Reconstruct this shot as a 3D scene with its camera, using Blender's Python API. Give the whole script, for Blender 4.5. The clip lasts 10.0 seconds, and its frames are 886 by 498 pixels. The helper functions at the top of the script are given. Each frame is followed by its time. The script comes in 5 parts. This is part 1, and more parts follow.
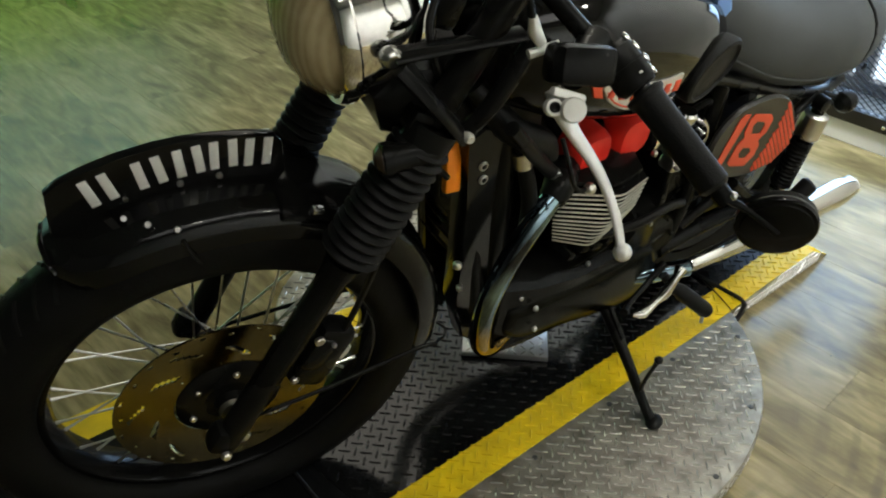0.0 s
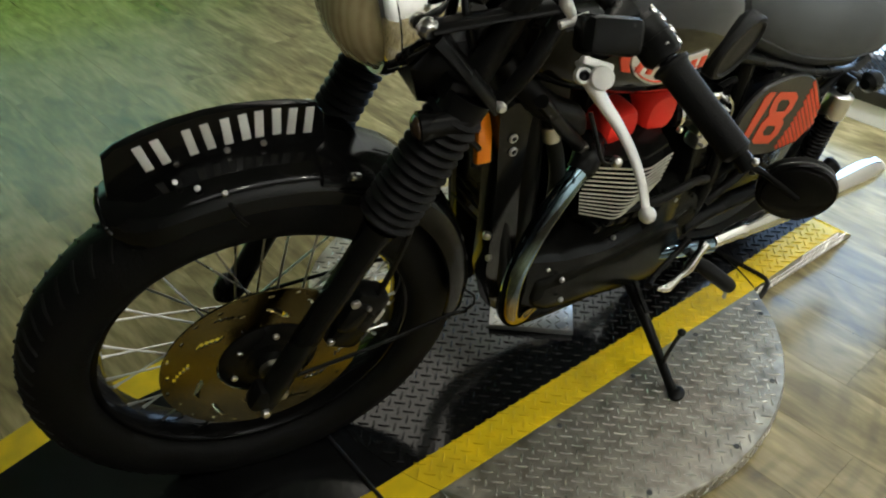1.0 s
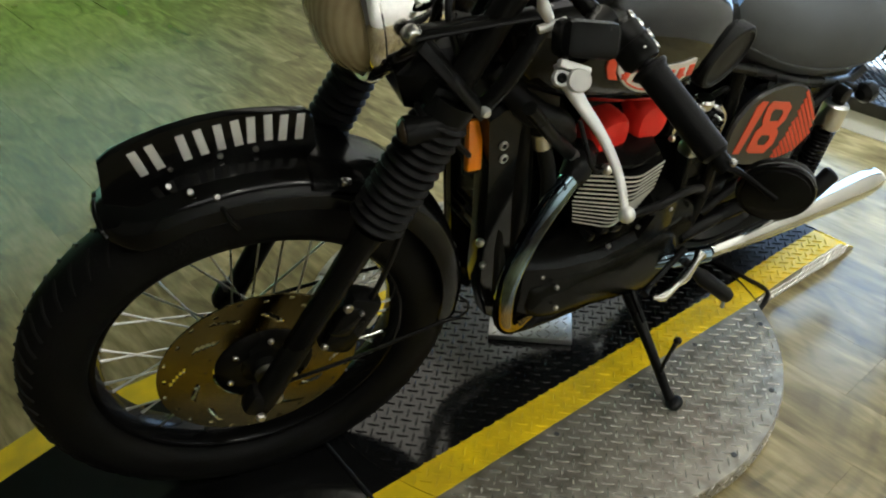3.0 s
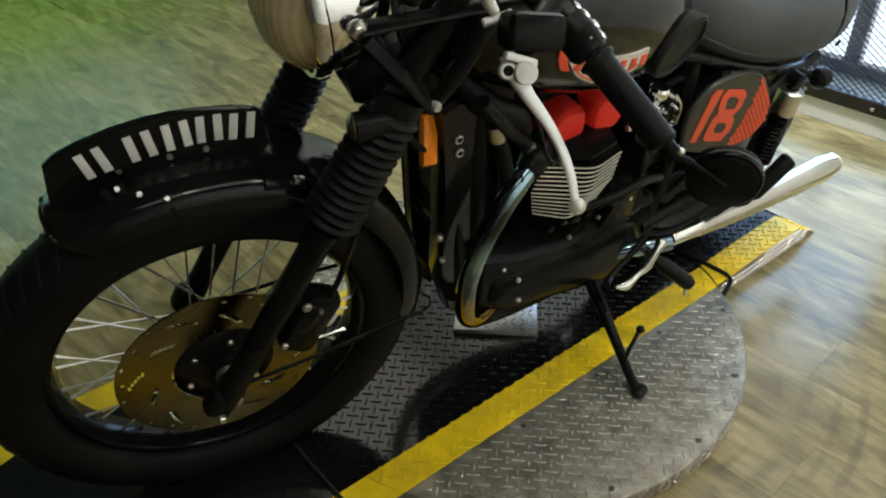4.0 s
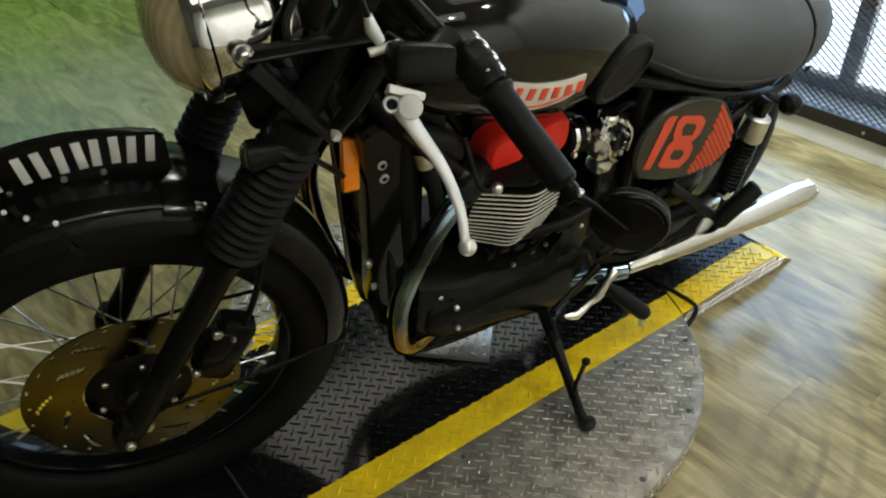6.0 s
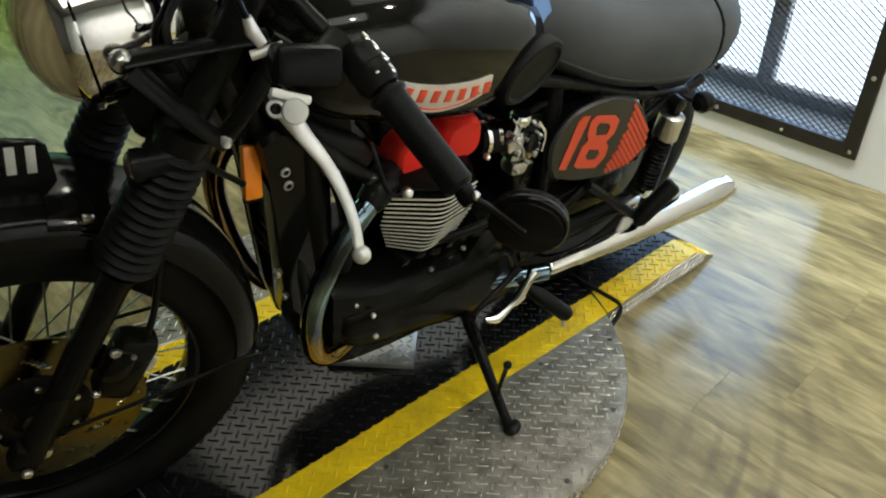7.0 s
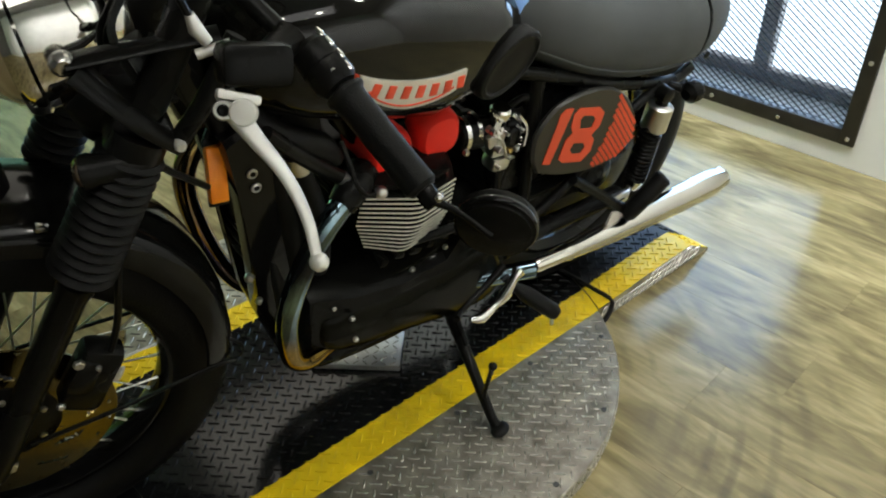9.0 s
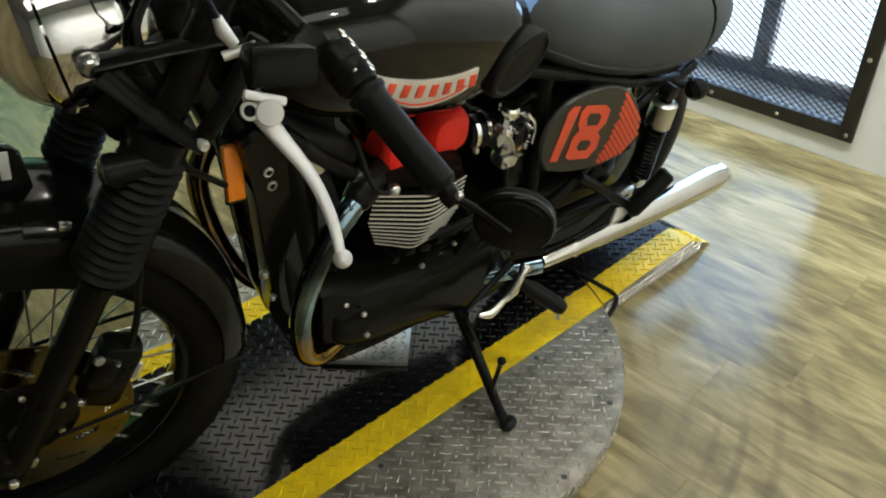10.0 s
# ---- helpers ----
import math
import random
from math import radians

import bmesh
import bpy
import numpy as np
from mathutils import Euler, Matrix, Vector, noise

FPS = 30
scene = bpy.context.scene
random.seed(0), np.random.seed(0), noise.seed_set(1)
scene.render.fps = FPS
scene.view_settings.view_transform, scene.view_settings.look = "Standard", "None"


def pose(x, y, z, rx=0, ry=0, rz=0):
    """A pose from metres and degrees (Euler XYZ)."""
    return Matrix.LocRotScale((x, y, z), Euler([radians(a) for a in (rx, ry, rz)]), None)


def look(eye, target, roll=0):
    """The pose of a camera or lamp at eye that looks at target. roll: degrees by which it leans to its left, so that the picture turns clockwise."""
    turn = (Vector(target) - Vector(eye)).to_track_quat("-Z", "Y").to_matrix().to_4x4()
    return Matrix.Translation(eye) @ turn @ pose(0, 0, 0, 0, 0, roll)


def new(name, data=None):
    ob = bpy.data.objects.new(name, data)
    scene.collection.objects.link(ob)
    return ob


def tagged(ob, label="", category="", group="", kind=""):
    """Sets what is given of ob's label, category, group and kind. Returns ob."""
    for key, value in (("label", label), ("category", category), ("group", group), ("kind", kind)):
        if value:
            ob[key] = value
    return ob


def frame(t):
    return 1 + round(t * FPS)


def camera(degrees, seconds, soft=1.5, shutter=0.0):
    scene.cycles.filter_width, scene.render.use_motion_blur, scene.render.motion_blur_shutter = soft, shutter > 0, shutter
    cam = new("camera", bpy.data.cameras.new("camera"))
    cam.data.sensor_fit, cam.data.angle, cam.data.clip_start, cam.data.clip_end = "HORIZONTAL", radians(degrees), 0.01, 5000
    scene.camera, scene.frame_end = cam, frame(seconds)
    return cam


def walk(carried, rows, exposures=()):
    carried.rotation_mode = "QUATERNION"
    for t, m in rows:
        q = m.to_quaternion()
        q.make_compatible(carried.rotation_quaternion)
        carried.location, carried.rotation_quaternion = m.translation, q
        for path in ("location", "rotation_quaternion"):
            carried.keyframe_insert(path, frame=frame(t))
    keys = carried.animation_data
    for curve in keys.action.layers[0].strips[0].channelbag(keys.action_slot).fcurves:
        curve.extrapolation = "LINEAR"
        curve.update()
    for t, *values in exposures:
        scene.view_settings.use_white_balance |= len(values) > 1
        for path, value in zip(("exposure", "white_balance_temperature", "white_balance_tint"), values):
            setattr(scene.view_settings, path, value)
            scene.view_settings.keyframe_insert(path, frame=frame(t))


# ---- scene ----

# ---------- camera ----------
cam = camera(57.0, 10.0, soft=2.0)
# seconds, place, yaw, pitch, roll
ROWS = [
    (0.0, -1.0315, -0.9486, 1.2826, -40.66, -35.52, 1.64),
    (0.5, -1.0937, -0.9966, 1.2827, -38.13, -36.82, 1.93),
    (1.0, -1.0782, -0.9877, 1.2861, -38.64, -36.30, 0.93),
    (1.5, -1.0651, -0.9953, 1.2922, -39.45, -35.39, 1.67),
    (2.0, -1.0663, -1.0076, 1.2913, -38.76, -34.58, 0.85),
    (2.2, -1.0702, -1.0134, 1.2873, -37.90, -34.52, 0.29),
    (3.5, -1.0601, -1.0434, 1.2763, -37.22, -34.83, -0.00),
    (4.0, -1.0441, -1.0503, 1.2763, -39.33, -35.15, -0.36),
    (4.5, -1.0226, -1.0748, 1.2720, -42.03, -36.56, -1.59),
    (5.0, -1.0258, -1.0879, 1.2998, -44.49, -33.61, 0.59),
    (5.2, -1.0184, -1.0905, 1.3018, -43.34, -33.49, 0.30),
    (6.3, -0.8466, -1.0982, 1.2734, -36.86, -35.62, 0.48),
    (6.5, -0.8392, -1.1008, 1.2684, -37.97, -36.11, 0.31),
    (7.0, -0.8262, -1.1133, 1.2728, -42.06, -34.73, 1.21),
    (7.5, -0.8046, -1.1176, 1.2765, -44.02, -34.72, -0.43),
    (8.0, -0.7867, -1.1283, 1.2782, -46.44, -34.50, -0.50),
    (8.5, -0.7611, -1.1322, 1.2685, -45.63, -35.86, 0.98),
    (9.0, -0.7641, -1.1107, 1.2598, -41.59, -35.31, -0.05),
    (9.5, -0.7811, -1.1048, 1.2600, -40.35, -35.70, -1.38),
    (10.0, -0.7948, -1.1042, 1.2718, -42.07, -35.59, 0.03),
]
walk(cam, [(t, pose(x, y, z, 90 + pitch, 0, yaw) @ pose(0, 0, 0, 0, 0, roll)) for t, x, y, z, yaw, pitch, roll in ROWS])

# ---------- fitted numbers of the place ----------
DECK = 0.040            # height of the turntable's top
DISC_R = 0.546
Y_OUT, Y_IN, Y_IN2, Y_OUT2 = -0.250, -0.1743, 0.2548, 0.3268   # edges of the yellow stripes
FRONT_IN2, FRONT_OUT2 = 0.304, 0.382   # the farther stripe on the smooth front plate, which is wider
WALL_A, WALL_D = 0.069, 1.618      # window wall: angle of its normal and its distance
WIN_Z = 0.0740
BIKE = Matrix.Translation((0, -0.035, DECK)) @ pose(0, 0, 0, 0, 0, -3.7) @ pose(0, 0, 0, 8.0, 0, 0)
# the steered front assembly in the motorcycle's own frame (rearwards, rightwards, upwards from the front axle)
STEER = Matrix(((0.9809, 0.1763, -0.0336, -0.6855), (-0.1845, 0.9887, -0.0326, 0.0226), (0.0420, 0.0600, 0.9700, 0.3298), (0, 0, 0, 1)))
# the handlebar's and the body's drawn sizes, fitted into the motorcycle's own frame
BAR_FIT = Matrix(((0.9757, 0.0098, -0.0149, -0.0158), (-0.0102, 0.9755, -0.0269, -0.0147), (0.0146, 0.0270, 0.9754, 0.0249), (0, 0, 0, 1)))
BODY_FIT = Matrix(((1.0792, 0.0099, -0.0096, 0.0217), (0.0257, 1.0197, -0.0164, 0.0218), (-0.0259, 0.0378, 1.0199, -0.0344), (0, 0, 0, 1)))

# ---------- world and light ----------
world = bpy.data.worlds.new("world")
scene.world = world
world.use_nodes = True
wn = world.node_tree.nodes
sky = wn.new("ShaderNodeTexSky")
sky.sky_type, sky.sun_disc, sky.sun_elevation, sky.sun_rotation = "NISHITA", False, radians(40), radians(90)
world.node_tree.links.new(sky.outputs[0], wn["Background"].inputs[0])
wn["Background"].inputs[1].default_value = 0.1


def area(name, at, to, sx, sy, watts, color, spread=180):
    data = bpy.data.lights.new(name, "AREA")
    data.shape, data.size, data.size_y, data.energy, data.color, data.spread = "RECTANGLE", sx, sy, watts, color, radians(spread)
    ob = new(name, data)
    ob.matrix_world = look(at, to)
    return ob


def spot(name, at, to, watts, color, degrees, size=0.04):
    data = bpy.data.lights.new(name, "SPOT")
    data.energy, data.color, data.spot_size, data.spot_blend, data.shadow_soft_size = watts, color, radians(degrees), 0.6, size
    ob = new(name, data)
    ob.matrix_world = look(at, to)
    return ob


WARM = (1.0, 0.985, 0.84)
area("fill_ceiling_panel", (0.98, 0.9, 2.74), (0.98, 0.9, 0), 1.2, 3.4, 17, (1.0, 0.945, 0.82))
area("added_wall_wash", (0.95, -0.4, 2.62), (1.68, -0.3, 1.1), 4.4, 0.15, 48, (0.90, 0.97, 1.0), 110)
area("added_wall_wash", (0.1, -2.0, 2.68), (0.1, -3.05, 0.8), 3.2, 0.2, 28, (0.98, 0.99, 1.0), 75)
area("fill_ceiling_panel", (-0.7, -1.7, 2.74), (-0.7, -1.7, 0), 2.4, 0.7, 12, (1.0, 0.985, 0.95))
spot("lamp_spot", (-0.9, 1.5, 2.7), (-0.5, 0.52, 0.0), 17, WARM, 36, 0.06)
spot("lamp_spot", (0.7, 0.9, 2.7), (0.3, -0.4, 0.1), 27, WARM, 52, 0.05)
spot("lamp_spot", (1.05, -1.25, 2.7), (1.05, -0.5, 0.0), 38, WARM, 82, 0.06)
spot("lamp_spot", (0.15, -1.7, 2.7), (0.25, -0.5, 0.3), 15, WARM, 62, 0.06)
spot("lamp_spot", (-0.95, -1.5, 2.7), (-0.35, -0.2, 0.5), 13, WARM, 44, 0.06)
area("added_wall_wash", (-0.9, 3.45, 2.5), (-0.9, 4.0, 1.0), 3.6, 0.12, 38, (0.92, 1.0, 0.85), 52)
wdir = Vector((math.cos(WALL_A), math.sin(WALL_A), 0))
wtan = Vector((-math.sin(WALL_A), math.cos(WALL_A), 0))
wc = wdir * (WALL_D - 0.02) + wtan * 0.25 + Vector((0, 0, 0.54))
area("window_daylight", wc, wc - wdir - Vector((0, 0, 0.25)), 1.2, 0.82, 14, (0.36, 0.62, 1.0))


# ---------- materials ----------
def mat(name, col, rough=0.5, metal=0.0, var=0.15, scale=6.0, bump=0.0, bscale=150.0, coat=0.0, rvar=0.08, detail=4.0, tint=None, spec=0.5):
    """A surface with colour and gloss varying at two scales, and fine relief."""
    m = bpy.data.materials.new(name)
    m.use_nodes = True
    nt = m.node_tree
    n, k = nt.nodes, nt.links
    b = n["Principled BSDF"]
    b.inputs["Metallic"].default_value = metal
    b.inputs["Coat Weight"].default_value = coat
    b.inputs["Specular IOR Level"].default_value = spec
    b.inputs["Coat Roughness"].default_value = 0.06
    co = n.new("ShaderNodeTexCoord")
    big, fine = n.new("ShaderNodeTexNoise"), n.new("ShaderNodeTexNoise")
    big.inputs["Scale"].default_value, big.inputs["Detail"].default_value = scale, detail
    fine.inputs["Scale"].default_value, fine.inputs["Detail"].default_value = bscale, 2.0
    k.new(co.outputs["Object"], big.inputs[0])
    k.new(co.outputs["Object"], fine.inputs[0])
    ramp = n.new("ShaderNodeValToRGB")
    c0 = tint or [c * (1 - var) for c in col]
    c1 = [min(1, c * (1 + var)) for c in col]
    ramp.color_ramp.elements[0].color, ramp.color_ramp.elements[0].position = (*c0, 1), 0.3
    ramp.color_ramp.elements[1].color, ramp.color_ramp.elements[1].position = (*c1, 1), 0.7
    k.new(big.outputs["Fac"], ramp.inputs[0])
    k.new(ramp.outputs[0], b.inputs["Base Color"])
    mr = n.new("ShaderNodeMapRange")
    mr.inputs["To Min"].default_value, mr.inputs["To Max"].default_value = max(0.02, rough - rvar), min(1, rough + rvar)
    k.new(big.outputs["Fac"], mr.inputs[0])
    k.new(mr.outputs[0], b.inputs["Roughness"])
    if bump:
        bp = n.new("ShaderNodeBump")
        bp.inputs["Strength"].default_value, bp.inputs["Distance"].default_value = bump, 0.002
        k.new(fine.outputs["Fac"], bp.inputs["Height"])
        k.new(bp.outputs[0], b.inputs["Normal"])
    return m


BLACK_GLOSS = mat("black_gloss_paint", (0.0050, 0.0050, 0.0047), 0.12, coat=0.0, rvar=0.04, spec=0.24)
TANK_PAINT = mat("black_tank_paint", (0.0060, 0.0058, 0.0048), 0.07, coat=0.05, rvar=0.03, spec=0.36)
RIM_BLACK = mat("black_rim_paint", (0.0045, 0.0045, 0.0043), 0.16, spec=0.14)
BLACK_SATIN = mat("black_satin_metal", (0.0068, 0.0068, 0.0062), 0.27, bump=0.1, bscale=400, spec=0.10)
BLACK_CASE = mat("black_engine_coat", (0.0050, 0.0050, 0.0044), 0.22, var=0.3, bump=0.06, bscale=300, spec=0.09)
COVER_PAINT = mat("brown_black_cover", (0.0058, 0.0057, 0.0040), 0.24, var=0.35, bump=0.05, bscale=300, spec=0.065)
RUBBER = mat("tyre_rubber", (0.0062, 0.0062, 0.0058), 0.52, var=0.3, bump=0.3, bscale=250, spec=0.10)
SOFT_RUBBER = mat("soft_rubber", (0.0064, 0.0064, 0.0060), 0.42, var=0.25, bump=0.3, bscale=500, spec=0.13)
VINYL = mat("seat_vinyl", (0.070, 0.075, 0.077), 0.66, var=0.16, bump=0.3, bscale=600, spec=0.22)
CHROME = mat("chrome", (0.82, 0.80, 0.76), 0.07, 1.0, var=0.04, rvar=0.03)
BLUED = mat("blued_chrome", (0.34, 0.49, 0.58), 0.07, 1.0, var=0.25, scale=9, rvar=0.02, tint=(0.05, 0.055, 0.06))
# straw-gold heat tint where the pipe turns under the engine
_n, _k = BLUED.node_tree.nodes, BLUED.node_tree.links
_co, _sep, _mr, _mix = _n.new("ShaderNodeTexCoord"), _n.new("ShaderNodeSeparateXYZ"), _n.new("ShaderNodeMapRange"), _n.new("ShaderNodeMix")
_mix.data_type = "RGBA"
_mr.inputs["From Min"].default_value, _mr.inputs["From Max"].default_value = 0.265, 0.23
_k.new(_co.outputs["Object"], _sep.inputs[0])
_lean = _n.new("ShaderNodeMath")
_lean.operation, _lean.inputs[1].default_value = "MULTIPLY_ADD", 0.35
_k.new(_sep.outputs["X"], _lean.inputs[0])
_k.new(_sep.outputs["Z"], _lean.inputs[2])
_k.new(_lean.outputs[0], _mr.inputs[0])
_k.new(_mr.outputs[0], _mix.inputs[0])
_k.new(_n["Color Ramp"].outputs[0], _mix.inputs[6])
_mix.inputs[7].default_value = (0.26, 0.17, 0.045, 1)
_k.new(_mix.outputs[2], _n["Principled BSDF"].inputs["Base Color"])
POLISHED = mat("polished_silencer", (0.66, 0.64, 0.585), 0.15, 1.0, var=0.05, rvar=0.05)
GOLDED = mat("heat_gold_chrome", (0.34, 0.23, 0.075), 0.07, 1.0, var=0.3, scale=8, rvar=0.02, tint=(0.03, 0.03, 0.13))
STEEL = mat("bright_steel", (0.6, 0.59, 0.56), 0.28, 1.0, var=0.15, bump=0.05)
ALLOY = mat("cast_alloy", (0.80, 0.79, 0.75), 0.42, 0.55, var=0.12, bump=0.15, bscale=600)
DISC_STEEL = mat("gold_reflecting_steel", (0.17, 0.137, 0.056), 0.20, 1.0, var=0.25, scale=9, bump=0.1, bscale=500)
RED = mat("red_crackle_paint", (0.80, 0.032, 0.02), 0.36, var=0.12, bump=0.15, bscale=500, spec=0.25)
RED_FLAT = mat("red_sign_paint", (0.76, 0.08, 0.03), 0.45, var=0.1)
AMBER = mat("amber_reflector_plastic", (0.95, 0.24, 0.0), 0.35, var=0.15, bump=0.4, bscale=300)
WHITE_INK = mat("white_lettering", (0.75, 0.75, 0.70), 0.5, var=0.06)
BADGE = mat("badge_silver", (0.72, 0.70, 0.63), 0.38, 0.2, var=0.08)
YELLOW = mat("yellow_tread_paint", (0.82, 0.57, 0.004), 0.42, var=0.12, scale=11, bump=0.1, detail=7, tint=(0.56, 0.40, 0.010), spec=0.35)
DECK_BLACK = mat("black_tread_paint", (0.0058, 0.0060, 0.0060), 0.11, var=0.35, scale=10, bump=0.05, rvar=0.04, spec=0.5)
RAMP_BLACK = mat("scuffed_black_ramp_paint", (0.006, 0.0062, 0.0066), 0.42, var=0.4, scale=10, bump=0.1, spec=0.16)
TREAD = mat("aluminium_tread_plate", (0.335, 0.312, 0.258), 0.36, 0.75, var=0.42, scale=26, bump=0.3, bscale=260, detail=10, rvar=0.16)
DECK_BAR = mat("highlit_black_tread_bar", (0.010, 0.010, 0.0105), 0.16, var=0.5, scale=16, spec=0.4)
TREAD_BAR = mat("highlit_tread_bar", (0.64, 0.615, 0.55), 0.26, 0.7, var=0.25, scale=20)
WALL = mat("white_wall_paint", (0.80, 0.79, 0.75), 0.6, var=0.07, scale=3, bump=0.12, bscale=90)
TEAL_LIGHT_WALL = mat("teal_light_stand_in", (0.27, 0.54, 0.46), 0.55, var=0.12, scale=1.5)
GREEN_LIGHT_WALL = mat("green_light_stand_in", (0.22, 0.50, 0.04), 0.5, var=0.3, scale=1.2)
FRAME_STEEL = mat("black_window_steel", (0.015, 0.0132, 0.0102), 0.4, var=0.5, scale=18, bump=0.2)
MESH_STEEL = mat("expanded_metal", (0.006, 0.006, 0.0065), 0.6, var=0.2, spec=0.06)
SILL = mat("white_sill", (0.84, 0.87, 0.90), 0.45, var=0.06)
SASH_PAINT = mat("grey_brown_sash", (0.38, 0.33, 0.30), 0.5, var=0.15)


def wood_floor():
    m = bpy.data.materials.new("vinyl_wood_plank")
    m.use_nodes = True
    n, k = m.node_tree.nodes, m.node_tree.links
    b = n["Principled BSDF"]
    geo, info = n.new("ShaderNodeTexCoord"), n.new("ShaderNodeObjectInfo")
    shift = n.new("ShaderNodeVectorMath")
    shift.operation = "MULTIPLY_ADD"
    comb = n.new("ShaderNodeCombineXYZ")
    for i in range(3):
        k.new(info.outputs["Random"], comb.inputs[i])
    k.new(comb.outputs[0], shift.inputs[0])
    shift.inputs[1].default_value = (37, 53, 11)
    k.new(geo.outputs["Object"], shift.inputs[2])
    mp = n.new("ShaderNodeMapping")
    mp.inputs["Scale"].default_value = (6.2, 1.7, 1)
    k.new(shift.outputs[0], mp.inputs[0])
    grain, cloud = n.new("ShaderNodeTexNoise"), n.new("ShaderNodeTexNoise")
    grain.inputs["Scale"].default_value, grain.inputs["Detail"].default_value, grain.inputs["Distortion"].default_value = 1.9, 6.0, 1.5
    cloud.inputs["Scale"].default_value, cloud.inputs["Detail"].default_value = 0.7, 3
    k.new(mp.outputs[0], grain.inputs[0])
    k.new(mp.outputs[0], cloud.inputs[0])
    mix = n.new("ShaderNodeMath")
    mix.operation = "MULTIPLY_ADD"
    mix.inputs[1].default_value = 0.05
    k.new(info.outputs["Random"], mix.inputs[0])
    add = n.new("ShaderNodeMath")
    add.operation = "MULTIPLY_ADD"
    add.inputs[1].default_value = 0.85
    k.new(grain.outputs["Fac"], add.inputs[0])
    k.new(cloud.outputs["Fac"], mix.inputs[2])
    sc = n.new("ShaderNodeMath")
    sc.operation = "MULTIPLY"
    sc.inputs[1].default_value = 0.5
    k.new(mix.outputs[0], sc.inputs[0])
    k.new(sc.outputs[0], add.inputs[2])
    ramp = n.new("ShaderNodeValToRGB")
    e = ramp.color_ramp.elements
    e[0].position, e[0].color = 0.47, (0.103, 0.082, 0.036, 1)
    e[1].position, e[1].color = 0.92, (0.398, 0.328, 0.160, 1)
    mid = e.new(0.70)
    mid.color = (0.258, 0.209, 0.096, 1)
    k.new(add.outputs[0], ramp.inputs[0])
    fine, fmap, blend = n.new("ShaderNodeTexNoise"), n.new("ShaderNodeMapping"), n.new("ShaderNodeMix")
    fmap.inputs["Scale"].default_value = (30, 4.6, 1)
    k.new(shift.outputs[0], fmap.inputs[0])
    k.new(fmap.outputs[0], fine.inputs[0])
    fine.inputs["Scale"].default_value, fine.inputs["Detail"].default_value = 2.8, 6
    fr = n.new("ShaderNodeMapRange")
    fr.inputs["From Min"].default_value, fr.inputs["From Max"].default_value = 0.3, 0.7
    fr.inputs["To Min"].default_value, fr.inputs["To Max"].default_value = 0.76, 1.17
    k.new(fine.outputs["Fac"], fr.inputs[0])
    blend.data_type, blend.blend_type = "RGBA", "MULTIPLY"
    blend.inputs[0].default_value = 1.0
    k.new(ramp.outputs[0], blend.inputs[6])
    k.new(fr.outputs[0], blend.inputs[7])
    # rubber scuffs left round the turntable
    where, flat, far_from, wob = n.new("ShaderNodeNewGeometry"), n.new("ShaderNodeVectorMath"), n.new("ShaderNodeVectorMath"), n.new("ShaderNodeTexNoise")
    flat.operation, far_from.operation = "MULTIPLY", "DISTANCE"
    flat.inputs[1].default_value = (1, 1, 0)
    far_from.inputs[1].default_value = (0.10, -0.05, 0)
    k.new(where.outputs["Position"], flat.inputs[0])
    k.new(flat.outputs[0], far_from.inputs[0])
    wob.inputs["Scale"].default_value, wob.inputs["Detail"].default_value = 3.5, 5
    k.new(where.outputs["Position"], wob.inputs[0])
    band = n.new("ShaderNodeTexWave")
    band.wave_type, band.inputs["Scale"].default_value, band.inputs["Distortion"].default_value = "BANDS", 5.1, 5.0
    push = n.new("ShaderNodeCombineXYZ")
    k.new(far_from.outputs["Value"], push.inputs[0])
    k.new(push.outputs[0], band.inputs[0])
    near = n.new("ShaderNodeMapRange")
    near.inputs["From Min"].default_value, near.inputs["From Max"].default_value = 0.96, 0.72
    k.new(far_from.outputs["Value"], near.inputs[0])
    patch = n.new("ShaderNodeMapRange")
    patch.inputs["From Min"].default_value, patch.inputs["From Max"].default_value = 0.47, 0.64
    k.new(wob.outputs["Fac"], patch.inputs[0])
    edge = n.new("ShaderNodeMapRange")
    edge.inputs["From Min"].default_value, edge.inputs["From Max"].default_value = 0.55, 0.95
    k.new(band.outputs["Fac"], edge.inputs[0])
    m1, m2, m3 = n.new("ShaderNodeMath"), n.new("ShaderNodeMath"), n.new("ShaderNodeMath")
    for q in (m1, m2, m3):
        q.operation = "MULTIPLY"
    k.new(near.outputs[0], m1.inputs[0])
    k.new(patch.outputs[0], m1.inputs[1])
    k.new(m1.outputs[0], m2.inputs[0])
    k.new(edge.outputs[0], m2.inputs[1])
    k.new(m2.outputs[0], m3.inputs[0])
    m3.inputs[1].default_value = 0.42
    dirt = n.new("ShaderNodeMix")
    dirt.data_type = "RGBA"
    k.new(m3.outputs[0], dirt.inputs[0])
    k.new(blend.outputs[2], dirt.inputs[6])
    dirt.inputs[7].default_value = (0.03, 0.028, 0.022, 1)
    k.new(dirt.outputs[2], b.inputs["Base Color"])
    mr = n.new("ShaderNodeMapRange")
    mr.inputs["To Min"].default_value, mr.inputs["To Max"].default_value = 0.14, 0.29
    k.new(grain.outputs["Fac"], mr.inputs[0])
    k.new(mr.outputs[0], b.inputs["Roughness"])
    bp = n.new("ShaderNodeBump")
    bp.inputs["Strength"].default_value, bp.inputs["Distance"].default_value = 0.12, 0.001
    k.new(grain.outputs["Fac"], bp.inputs["Height"])
    k.new(bp.outputs[0], b.inputs["Normal"])
    return m


